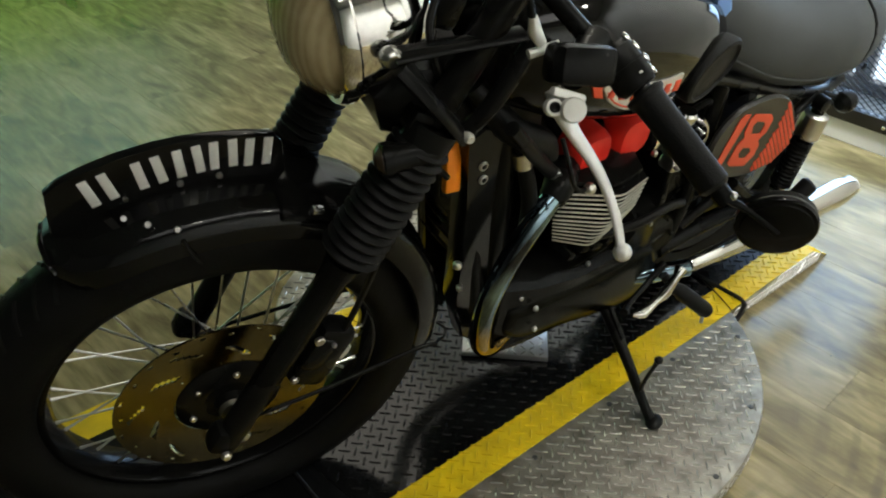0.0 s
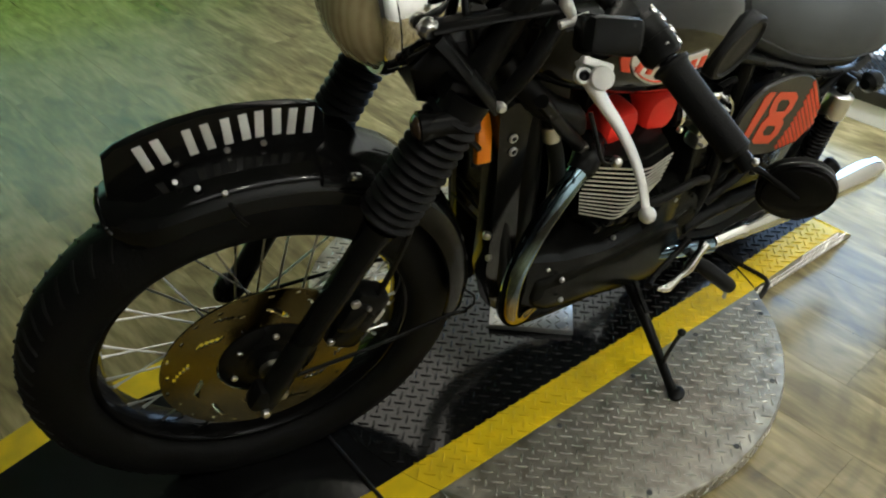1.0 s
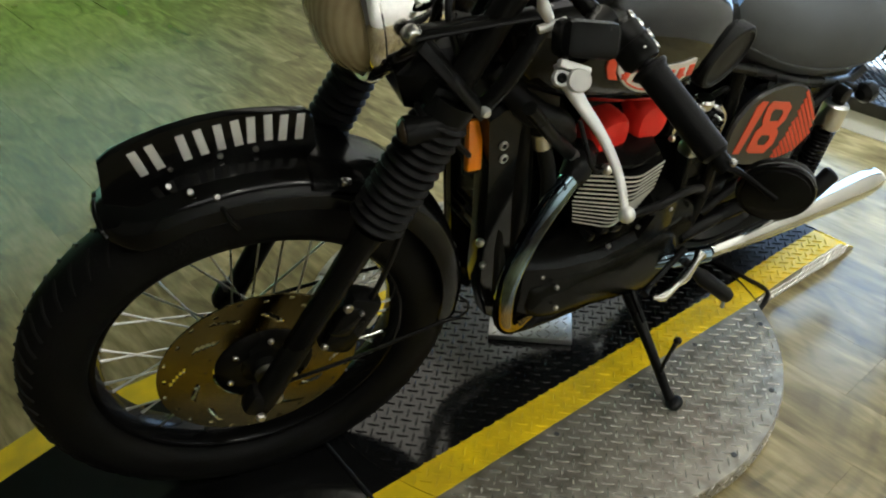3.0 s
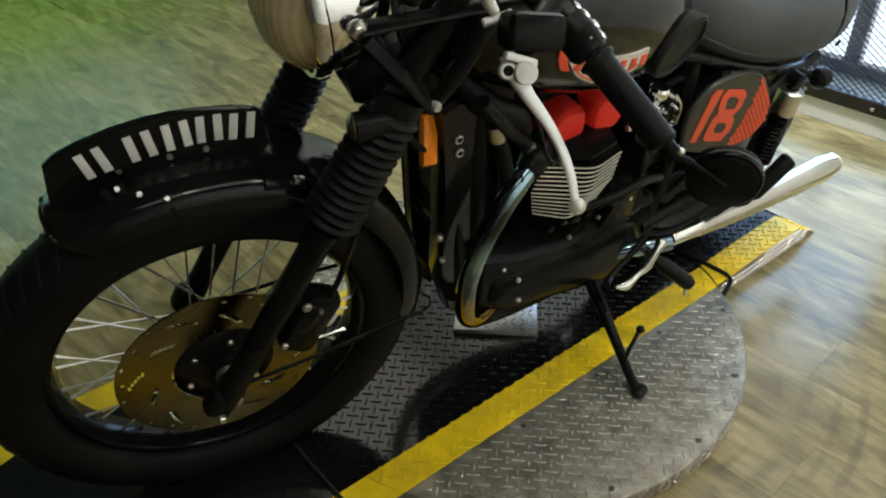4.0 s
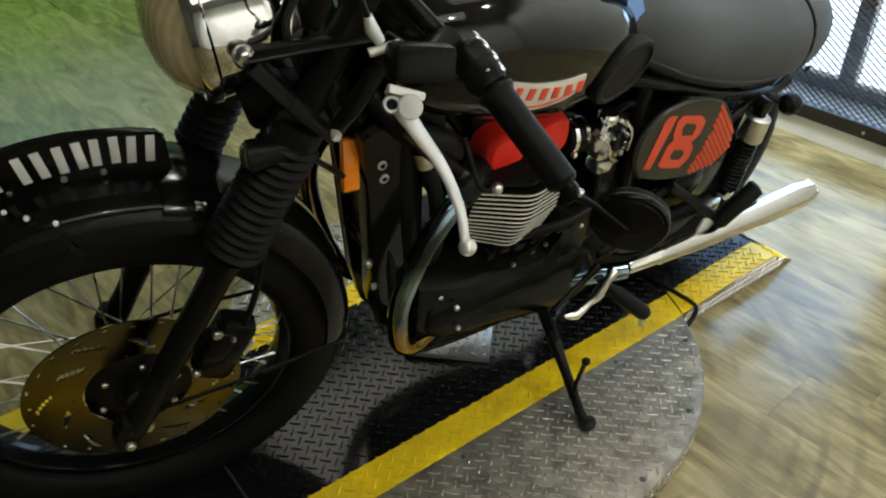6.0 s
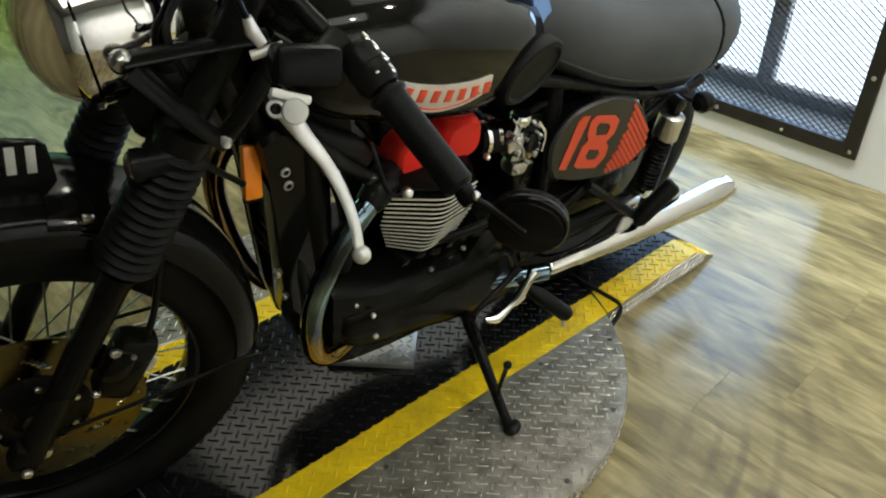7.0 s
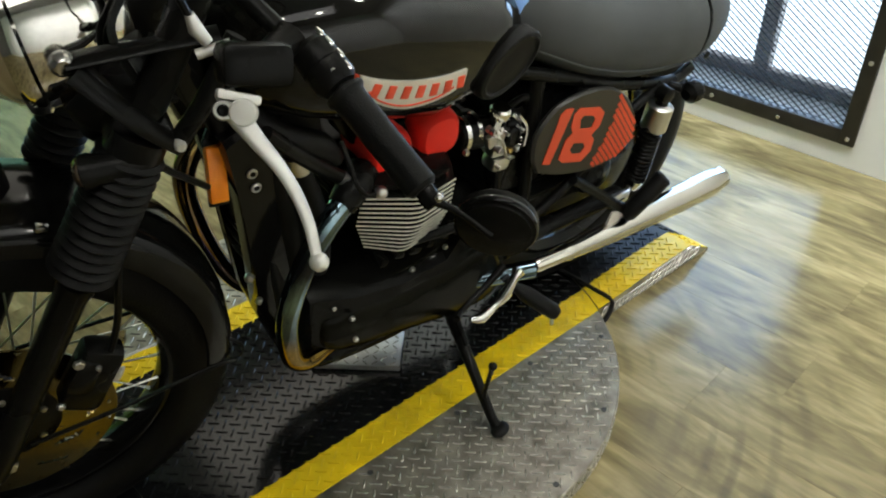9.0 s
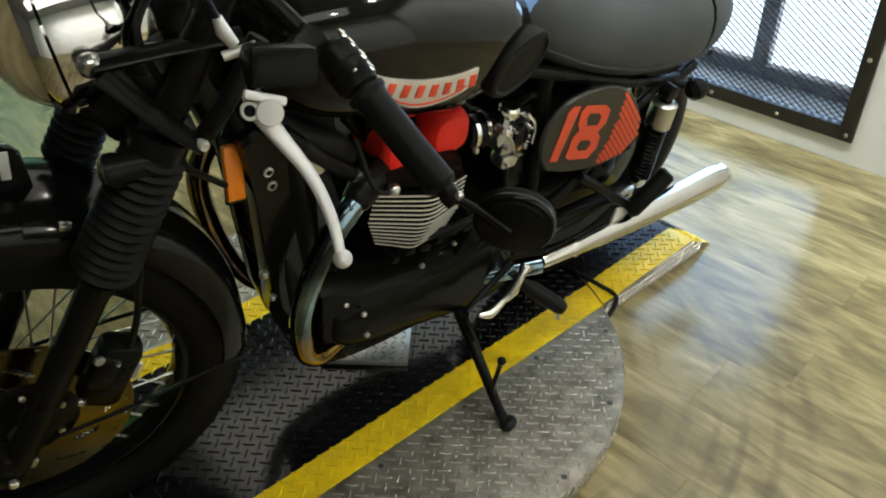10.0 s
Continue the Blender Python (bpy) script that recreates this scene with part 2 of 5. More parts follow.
WOOD = wood_floor()


def glass(name, col=(1, 1, 1), rough=0.02):
    m = bpy.data.materials.new(name)
    m.use_nodes = True
    b = m.node_tree.nodes["Principled BSDF"]
    b.inputs["Base Color"].default_value = (*col, 1)
    b.inputs["Transmission Weight"].default_value = 1.0
    b.inputs["Roughness"].default_value = rough
    b.inputs["IOR"].default_value = 1.45
    return m


GLASS = glass("clear_glass")


def fluted(name, dark, pale, width):
    """Pressed lamp glass, half clear and half painted tan for the mirrored floor, with upright flutes of the given
    width.
    """
    m = bpy.data.materials.new(name)
    m.use_nodes = True
    n, k = m.node_tree.nodes, m.node_tree.links
    b, out = n["Principled BSDF"], n["Material Output"]
    b.inputs["Roughness"].default_value = 0.13
    clear, mix = n.new("ShaderNodeBsdfTransparent"), n.new("ShaderNodeMixShader")
    mix.inputs[0].default_value = 0.62
    k.new(clear.outputs[0], mix.inputs[1])
    k.new(b.outputs[0], mix.inputs[2])
    k.new(mix.outputs[0], out.inputs["Surface"])
    co, wave, bp = n.new("ShaderNodeTexCoord"), n.new("ShaderNodeTexWave"), n.new("ShaderNodeBump")
    wave.bands_direction = "Y"
    wave.inputs["Scale"].default_value, wave.inputs["Distortion"].default_value = 2 * math.pi / (20 * width), 0.6
    cloud, add, ramp = n.new("ShaderNodeTexNoise"), n.new("ShaderNodeMath"), n.new("ShaderNodeValToRGB")
    cloud.inputs["Scale"].default_value, cloud.inputs["Detail"].default_value = 26, 4
    add.operation, add.inputs[1].default_value = "MULTIPLY_ADD", 0.28
    k.new(co.outputs["Object"], cloud.inputs[0])
    k.new(wave.outputs["Fac"], add.inputs[0])
    k.new(cloud.outputs["Fac"], add.inputs[2])
    ramp.color_ramp.elements[0].position, ramp.color_ramp.elements[0].color = 0.42, (*dark, 1)
    ramp.color_ramp.elements[1].position, ramp.color_ramp.elements[1].color = 0.86, (*pale, 1)
    k.new(add.outputs[0], ramp.inputs[0])
    k.new(ramp.outputs[0], b.inputs["Base Color"])
    bp.inputs["Strength"].default_value, bp.inputs["Distance"].default_value = 0.3, 0.002
    k.new(co.outputs["Object"], wave.inputs[0])
    k.new(wave.outputs["Fac"], bp.inputs["Height"])
    k.new(bp.outputs[0], b.inputs["Normal"])
    return m


LAMP_GLASS = fluted("fluted_lamp_glass", (0.46, 0.36, 0.19), (0.66, 0.54, 0.31), 0.012)


def glow(name, col, power):
    m = bpy.data.materials.new(name)
    m.use_nodes = True
    b = m.node_tree.nodes["Principled BSDF"]
    b.inputs["Base Color"].default_value = (*col, 1)
    b.inputs["Emission Color"].default_value = (*col, 1)
    b.inputs["Emission Strength"].default_value = power
    return m


# ---------- mesh helpers ----------
def vec(p):
    return np.array(p, float)


def unit(p):
    p = vec(p)
    return p / max(np.linalg.norm(p), 1e-9)


def frame_of(axis, ref=(0, 0, 1)):
    a = unit(axis)
    r = vec(ref) if abs(np.dot(a, unit(ref))) < 0.95 else vec((1, 0, 0))
    u = unit(np.cross(r, a))
    return u, np.cross(a, u), a


def spline(pts, n):
    """Points along a smooth curve through pts."""
    p = [vec(q) for q in pts]
    p = [2 * p[0] - p[1]] + p + [2 * p[-1] - p[-2]]
    out = []
    for i in range(1, len(p) - 2):
        for j in range(n):
            t = j / n
            out.append(0.5 * (2 * p[i] + (p[i + 1] - p[i - 1]) * t + (2 * p[i - 1] - 5 * p[i] + 4 * p[i + 1] - p[i + 2]) * t * t
                              + (3 * p[i] - p[i - 1] - 3 * p[i + 1] + p[i + 2]) * t**3))
    return out + [p[-2]]


class Geo:
    """A mesh being put together."""

    def __init__(self):
        self.v, self.f = [], []

    def add(self, verts, faces):
        o = len(self.v)
        self.v += [tuple(float(c) for c in p) for p in verts]
        self.f += [tuple(i + o for i in face) for face in faces]
        return self

    def loft(self, rings, cap=True, loop=False):
        n = len(rings[0])
        verts = [p for r in rings for p in r]
        faces = []
        rows = len(rings)
        for a in range(rows if loop else rows - 1):
            b = (a + 1) % rows
            for i in range(n):
                j = (i + 1) % n
                faces.append((a * n + i, a * n + j, b * n + j, b * n + i))
        if cap and not loop:
            faces.append(tuple(range(n - 1, -1, -1)))
            faces.append(tuple((rows - 1) * n + i for i in range(n)))
        return self.add(verts, faces)

    def tube(self, pts, r, n=10, smooth=0, cap=True, squash=1.0):
        radii = list(r) if isinstance(r, (list, tuple)) else [r] * len(pts)
        if smooth:
            fine = spline(pts, smooth)
            radii = list(np.interp(np.linspace(0, len(pts) - 1, len(fine)), range(len(pts)), radii))
            pts = fine
        pts = [vec(p) for p in pts]
        rings, u = [], None
        for i, p in enumerate(pts):
            d = unit(pts[min(i + 1, len(pts) - 1)] - pts[max(i - 1, 0)])
            if u is None:
                u, w, _ = frame_of(d)
            else:
                u = unit(u - np.dot(u, d) * d)
                w = np.cross(d, u)
            rings.append([p + radii[i] * (math.cos(a) * u + squash * math.sin(a) * w) for a in np.linspace(0, 2 * math.pi, n, endpoint=False)])
        return self.loft(rings, cap)

    def lathe(self, profile, at=(0, 0, 0), axis=(0, 0, 1), n=32, cap=True, loop=False):
        """profile: rows of radius and height along the axis."""
        u, w, a = frame_of(axis)
        at = vec(at)
        rings = [[at + h * a + r * (math.cos(t) * u + math.sin(t) * w) for t in np.linspace(0, 2 * math.pi, n, endpoint=False)] for r, h in profile]
        return self.loft(rings, cap, loop)

    def cyl(self, a, b, r, n=16, edge=0.0):
        a, b = vec(a), vec(b)
        h = np.linalg.norm(b - a)
        e = edge or min(r * 0.15, h * 0.2)
        return self.lathe([(r - e, 0), (r, e), (r, h - e), (r - e, h)], a, b - a, n)

    def box(self, c, s, m=None, edge=0.002):
        bm = bmesh.new()
        bmesh.ops.create_cube(bm, size=1)
        bmesh.ops.scale(bm, vec=s, verts=bm.verts)
        if edge:
            bmesh.ops.bevel(bm, geom=bm.edges, offset=min(edge, min(s) * 0.45), segments=2, affect="EDGES", profile=0.5)
        t = Matrix.Translation(c) @ (m or Matrix())
        bm.verts.index_update()
        self.add([t @ v.co for v in bm.verts], [[v.index for v in f.verts] for f in bm.faces])
        bm.free()
        return self

    def prism(self, poly, m, thick, edge=0.0015):
        """A flat outline in the x-y plane of m, drawn out along its z by thick, with eased edges."""
        c = np.mean([vec(p) for p in poly], 0)
        def at(k, z):
            return [m @ Vector((*(c + (vec(p) - c) * k), z)) for p in poly]
        size = max(np.linalg.norm(vec(p) - c) for p in poly)
        k = 1 - edge / size
        return self.loft([at(k, 0), at(1, edge), at(1, thick - edge), at(k, thick)])

    def ball(self, c, r, nu=20, nv=12, m=None):
        rx, ry, rz = r if isinstance(r, (tuple, list)) else (r, r, r)
        rings = []
        for i in range(1, nv):
            a = math.pi * i / nv
            rings.append([Vector((rx * math.sin(a) * math.cos(t), ry * math.sin(a) * math.sin(t), rz * math.cos(a))) for t in np.linspace(0, 2 * math.pi, nu, endpoint=False)])
        t = Matrix.Translation(c) @ (m or Matrix())
        return self.loft([[t @ p for p in ring] for ring in rings])

    def bolt(self, at, axis, r=0.006, h=0.005, n=6):
        return self.lathe([(r, 0), (r, h * 0.7), (r * 0.75, h), (r * 0.3, h)], at, axis, n)

    def moved(self, m):
        self.v = [tuple(m @ Vector(p)) for p in self.v]
        return self

    def mesh(self, name, material, sharp=38):
        me = bpy.data.meshes.new(name)
        me.from_pydata(self.v, [], self.f)
        bm = bmesh.new()
        bm.from_mesh(me)
        bmesh.ops.recalc_face_normals(bm, faces=bm.faces)
        bm.to_mesh(me)
        bm.free()
        me.polygons.foreach_set("use_smooth", [True] * len(me.polygons))
        me.set_sharp_from_angle(angle=radians(sharp))
        me.materials.append(material)
        return me


def thing(name, label, category, at=None, group="", kind=""):
    ob = new(name)
    if at is not None:
        ob.matrix_world = at
    return tagged(ob, label, category, group, kind)


def solid(name, geo, material, label, category, kind="", group="", sharp=38):
    return tagged(new(name, geo.mesh(name, material, sharp)), label, category, group, kind)


fitted = Matrix()       # what the drawn numbers of the next parts pass through


def part(name, geo, material, parent, label="", sharp=38):
    if fitted != Matrix():
        geo.moved(fitted)
    ob = new(name, geo.mesh(name, material, sharp))
    ob.parent = parent
    return tagged(ob, label)


# ---------- the room ----------
DARK_WALL = mat("dark_wall_paint", (0.10, 0.095, 0.085), 0.6, var=0.15, scale=2)
WALL_M = Matrix((( *(wdir.x, wtan.x, 0), 0), (wdir.y, wtan.y, 0, 0), (0, 0, 1, 0), (0, 0, 0, 1)))
W_L, W_R, W_B, W_T = -0.402, 1.0, WIN_Z, 1.00       # the window's steel frame, along the wall and upwards
BAR = 0.046
SASH, MULLION = 0.20, 0.027


def wall_box(geo, x0, x1, y0, y1, z0, z1, edge=0.0):
    """A block in the window wall's frame: outwards from its face, along it, upwards."""
    return geo.box(WALL_M @ Vector((WALL_D + (x0 + x1) / 2, (y0 + y1) / 2, (z0 + z1) / 2)), (x1 - x0, y1 - y0, z1 - z0), WALL_M, edge)


g = Geo()
o = 0.02
wall_box(g, 0, 0.27, -4.2, W_L + o, 0, 2.8)
wall_box(g, 0, 0.27, W_R - o, 4.4, 0, 2.8)
wall_box(g, 0, 0.27, W_L + o, W_R - o, 0, W_B + o)
wall_box(g, 0, 0.27, W_L + o, W_R - o, W_T - o, 2.8)
solid("wall_east", g, WALL, "white painted wall with a meshed window low above the floor", "wall", "structure")
solid("wall_west", Geo().box((-3.3, 0.3, 1.4), (0.2, 8.4, 2.8), None, 0), DARK_WALL, "plain dark grey wall", "wall", "structure")
solid("wall_south", Geo().box((-0.8, -3.1, 1.4), (5.6, 0.2, 2.8), None, 0), WALL, "plain white wall", "wall", "structure")
g = Geo()
g.box((-0.9, 4.1, 0.31), (4.8, 0.2, 0.62), None, 0)
solid("wall_north", g, GREEN_LIGHT_WALL, "unseen wall, its lower part coloured for the floor's green reflection", "wall", "structure")
solid("wall_north_upper", Geo().box((-0.9, 4.1, 1.71), (4.8, 0.2, 2.18), None, 0), TEAL_LIGHT_WALL, "unseen upper part of the far wall, coloured for the floor's teal reflection", "wall", "structure")
solid("ceiling", Geo().box((-0.8, 0.4, 2.86), (5.8, 8.0, 0.12), None, 0), mat("grey_ceiling_paint", (0.20, 0.195, 0.18), 0.7, var=0.1, scale=2), "plain dark grey ceiling", "ceiling", "structure")

win = thing("window_1", "black steel framed window covered with expanded metal mesh", "window", None, "", "structure")
g = Geo()
wall_box(g, -0.012, 0.03, W_L, W_L + BAR, W_B, W_T, 0.002)
wall_box(g, -0.012, 0.03, W_R - BAR, W_R, W_B, W_T, 0.002)
wall_box(g, -0.011, 0.03, W_L + BAR, W_R - BAR, W_B, W_B + BAR, 0.002)
wall_box(g, -0.011, 0.03, W_L + BAR, W_R - BAR, W_T - BAR, W_T, 0.002)
part("window_frame", g, FRAME_STEEL, win, "rusty black angle-steel frame")
for y in (W_L + 0.022, -0.158, 0.076, 0.31, 0.55, 0.79):
    part("bolt", Geo().bolt(WALL_M @ Vector((WALL_D - 0.012, y, W_B + 0.022)), -wdir, 0.007, 0.005, 10), STEEL, win)
for z in (0.34, 0.62, 0.90):
    part("bolt", Geo().bolt(WALL_M @ Vector((WALL_D - 0.012, W_L + 0.022, z)), -wdir, 0.007, 0.005, 10), STEEL, win)
part("window_sill", wall_box(Geo(), 0.031, 0.27, W_L + o, W_R - o, W_B + o - 0.01, W_B + o + 0.004), SILL, win, "pale grey window sill behind the mesh")
g = Geo()
for y in (W_L + o + 0.03, MULLION, W_R - o - 0.03):
    wall_box(g, SASH, SASH + 0.05, y - 0.027, y + 0.027, W_B + o + 0.05, W_T - o, 0.003)
wall_box(g, SASH, SASH + 0.05, W_L + o, W_R - o, W_B + o + 0.004, W_B + o + 0.05, 0.003)
part("sash", g, SASH_PAINT, win, "grey-brown inner window sash")
for a, b in ((W_L + o + 0.057, MULLION - 0.027), (MULLION + 0.027, W_R - o - 0.057)):
    pane = part("pane", wall_box(Geo(), SASH + 0.02, SASH + 0.026, a, b, W_B + o + 0.05, W_T - o), GLASS, win, "clear glass pane")
    pane.visible_shadow = False

# expanded metal: diamonds of thin strand
g = Geo()
cw, ch = 0.0285, 0.0185
y0, y1, z0, z1 = W_L + BAR - 0.004, W_R - BAR + 0.004, W_B + BAR - 0.004, W_T - BAR + 0.004
rows, cols = int((z1 - z0) / (ch / 2)), int((y1 - y0) / (cw / 2))
for i in range(rows):
    for j in range(cols):
        up = (i + j) % 2 == 0
        ya, yb = y0 + j * cw / 2, y0 + (j + 1) * cw / 2
        za, zb = z0 + (i + (0 if up else 1)) * ch / 2, z0 + (i + (1 if up else 0)) * ch / 2
        t = 0.0012
        ring = lambda y, z: [WALL_M @ Vector((WALL_D + dx, y, z + dz)) for dx, dz in ((0.002, -t), (0.006, 0), (0.002, t), (-0.002, 0))]
        g.loft([ring(ya, za), ring(yb, zb)], cap=False)
me = part("metal_mesh", g, MESH_STEEL, win, "dark expanded metal mesh")
tagged(me, kind="stuff")
solid("backdrop", Geo().box(WALL_M @ Vector((WALL_D + 1.6, 0.3, 0.9)), (0.02, 6, 4), WALL_M, 0), glow("daylight_outside", (0.74, 0.87, 1.0), 1.95), "bright hazy daylight outside the window", "backdrop", "structure")

# ---------- the floor ----------
floor_ob = solid("floor", Geo().box((-0.8, 0.4, -0.055), (5.6, 8.0, 0.1), None, 0), mat("floor_screed", (0.06, 0.05, 0.04), 0.8), "grey-brown vinyl wood plank floor", "floor", "structure")

# ---------- turntable with its tread plate strip and ramps ----------
table = thing("turntable", "round aluminium tread plate display turntable with yellow striped track", "display turntable")


def deck_z(x):
    """Height of the track: level, with a box section and a folded flap behind, and a flap in front."""
    return float(np.interp(x, [-1.15, -1.01, 0.48, 0.70, 0.85, 0.945], [0.004, DECK, DECK + 0.002 * (x > 0), 0.053, 0.056, 0.004]))


def span(a, far):
    """Stations along the track from the disc to its end."""
    return list(np.linspace(a, 0.85 if far > 0 else -1.01, 7)) + [far]


def disc_r(a):
    """The disc's radius towards an angle: it bulges a little behind the motorcycle."""
    t = (math.degrees(a) % 360 - 25) / 109
    return DISC_R + (0.055 * math.sin(math.pi * t) ** 0.5 if 0 < t < 1 else 0.0)


turns = np.linspace(0, 2 * math.pi, 160, endpoint=False)
part("disc_plate", Geo().loft([[((disc_r(a) - d) * math.cos(a), (disc_r(a) - d) * math.sin(a), z) for a in turns] for d, z in ((0.002, 0.001), (0.0, 0.003), (0.0, DECK - 0.003), (0.0025, DECK))]), TREAD, table, "bare aluminium tread plate disc")


edge_x = lambda y: math.sqrt(DISC_R**2 - y * y)
# paint on the disc
for name, ya, yb, m, lb in (("yellow_stripe", Y_OUT, Y_IN, YELLOW, "worn yellow edge stripe"), ("track", Y_IN, Y_IN2, DECK_BLACK, "black painted tread plate track"), ("yellow_stripe", Y_IN2, Y_OUT2, YELLOW, "worn yellow edge stripe")):
    g = Geo()
    ys = np.linspace(ya, yb, 14)
    ring = [[(-edge_x(y) + 0.0006, y, DECK - 0.001), (-edge_x(y) + 0.0006, y, DECK + 0.0012), (edge_x(y) - 0.0006, y, DECK + 0.0012), (edge_x(y) - 0.0006, y, DECK - 0.001)] for y in ys]
    g.loft(ring)
    part(name, g, m, table, lb)
# ramps: solid wedge and level front plate, cut to the disc's edge
for sign, far, in2, out2 in ((1, 0.945, Y_IN2, Y_OUT2), (-1, -1.15, FRONT_IN2, FRONT_OUT2)):
    body = Geo()
    ys = np.linspace(Y_OUT, out2, 25)
    xs = lambda y: span(sign * (edge_x(y) + 0.0008), far)
    rings = []
    for y in ys:
        row = [(x, y, deck_z(x)) for x in xs(y)]
        rings.append([(row[0][0], y, 0.001)] + row + [(row[-1][0], y, 0.001)])
    body.loft(rings)
    part("ramp", body, TREAD, table, "aluminium tread plate ramp")
    for name, ya, yb, m in (("yellow_stripe", Y_OUT, Y_IN, YELLOW), ("track", Y_IN, in2, RAMP_BLACK if sign > 0 else DECK_BLACK), ("yellow_stripe", in2, out2, YELLOW)):
        g = Geo()
        rings = []
        for y in np.linspace(ya, yb, 9):
            row = [(x, y, deck_z(x)) for x in span(sign * (edge_x(y) + 0.001), far - sign * 0.003)]
            rings.append([(x, y, z - 0.001) for x, y, z in row] + [(x, y, z + 0.0012) for x, y, z in reversed(row)])
        g.loft(rings)
        part(name, g, m, table)

# raised tread bars, at 45 degrees to the track and crossing each other in turn
PITCH, BAR_L, BAR_W, BAR_H = 0.0212, 0.0275, 0.0046, 0.0025
c45 = math.sqrt(0.5)


def tread_bar(geo, x, y, z, along, slope=0.0):
    dx, dy = (c45, -c45) if along else (c45, c45)
    h, w = BAR_L / 2, BAR_W / 2
    out = [(-h, 0), (-h * 0.5, -w), (h * 0.5, -w), (h, 0), (h * 0.5, w), (-h * 0.5, w)]
    top = [(a * 0.72, b * 0.35) for a, b in out]
    put = lambda a, b, c: (x + a * dx - b * dy, y + a * dy + b * dx, z + c + slope * (a * dx - b * dy))
    geo.add([put(a, b, -0.0005) for a, b in out] + [put(a, b, BAR_H) for a, b in top],
            [(i, (i + 1) % 6, 6 + (i + 1) % 6, 6 + i) for i in range(6)] + [(6, 7, 8, 9, 10, 11)])


bare, yel, blk, rmp = Geo(), Geo(), Geo(), Geo()
near_bars = []          # bars of the open disc beside the stand, laid singly at the end
for i in range(-60, 60):
    for j in range(-60, 60):
        u, v = i * PITCH, j * PITCH
        x, y = (u + v) * c45, (v - u) * c45
        if not -DISC_R < x < 0.925 or abs(x - 0.85) < 0.011 or (x < 0 and math.hypot(x, y) > disc_r(math.atan2(y, x)) - 0.012):
            continue
        onto = math.hypot(x, y)
        track = Y_OUT + 0.008 < y < Y_OUT2 - 0.008
        if onto > (DISC_R if track else disc_r(math.atan2(y, x))) - 0.012 and (not track or onto < DISC_R + 0.016):
            continue
        z, sl = DECK, 0.0
        if onto > DISC_R and x > 0:
            z, sl = deck_z(x), (deck_z(x + 0.005) - deck_z(x - 0.005)) / 0.01
        along = (i + j) % 2 == 0
        if not track:
            if Y_OUT - 0.008 < y < Y_OUT2 + 0.008:
                continue
            if y < Y_OUT and -0.30 < x < 0.40 and len(near_bars) < 300:
                near_bars.append((x, y, z, along))
            else:
                tread_bar(bare, x, y, z, along)
        elif y < Y_IN or y > Y_IN2:
            tread_bar(yel, x, y, z + 0.0012, along, sl)
        else:
            tread_bar(blk if onto < DISC_R else rmp, x, y, z + 0.0012, along, sl)
for name, geo, m in (("bare_tread", bare, TREAD_BAR), ("yellow_tread", yel, YELLOW), ("black_tread", blk, DECK_BAR), ("black_tread", rmp, RAMP_BLACK)):
    tagged(part(name, geo, m, table, sharp=20), kind="stuff")
# tread on the upright edge of the disc and of the ramps
g = Geo()
for k in range(176):
    a = 2 * math.pi * k / 176
    for r in range(2):
        tl = (k + r) % 2 == 0
        c0 = vec((math.cos(a) * disc_r(a), math.sin(a) * disc_r(a), 0.012 + r * 0.017))
        tg, rd = vec((-math.sin(a), math.cos(a), 0)), vec((math.cos(a), math.sin(a), 0))
        d1 = unit(tg * (1 if tl else -1) + vec((0, 0, 1)))
        d2 = np.cross(rd, d1)
        out = [(-0.011, 0), (-0.005, -0.0026), (0.005, -0.0026), (0.011, 0), (0.005, 0.0026), (-0.005, 0.0026)]
        g.add([c0 + d1 * p + d2 * q - rd * 0.0005 for p, q in out] + [c0 + d1 * p * 0.7 + d2 * q * 0.4 + rd * 0.0013 for p, q in out],
              [(i, (i + 1) % 6, 6 + (i + 1) % 6, 6 + i) for i in range(6)] + [(6, 7, 8, 9, 10, 11)])
for x in np.arange(0.500, 0.90, 0.0175):
    for r in range(3):
        z = 0.011 + r * 0.0165
        if z + 0.008 > deck_z(x):
            continue
        d1 = unit((1, 0, 1))
        d2 = np.cross((0, -1, 0), d1)
        out = [(-0.0115, 0), (-0.006, -0.0026), (0.006, -0.0026), (0.0115, 0), (0.006, 0.0026), (-0.006, 0.0026)]
        c0 = vec((x + 0.0088 * (r % 2), Y_OUT, z))
        g.add([c0 + d1 * p + d2 * q + vec((0, 0.0005, 0)) for p, q in out] + [c0 + d1 * p * 0.8 + d2 * q * 0.5 - vec((0, 0.0024, 0)) for p, q in out],
              [(i, (i + 1) % 6, 6 + (i + 1) % 6, 6 + i) for i in range(6)] + [(6, 7, 8, 9, 10, 11)])
tagged(part("edge_tread", g, TREAD_BAR, table, sharp=20), kind="stuff")
SCREW = mat("dark_screw", (0.05, 0.05, 0.05), 0.5, 0.6)
for x, y in [(-0.202, -0.273), (0.02, -0.270), (0.235, -0.268)] + [(0.522 * math.cos(radians(a)), 0.522 * math.sin(radians(a))) for a in (-37, -61.7, -86, -110.6, -135, 60, 90, 120)]:
    part("screw", Geo().lathe([(0.006, 0), (0.006, 0.002), (0.0035, 0.003), (0.001, 0.0022)], (x, y, DECK), n=10), SCREW, table)

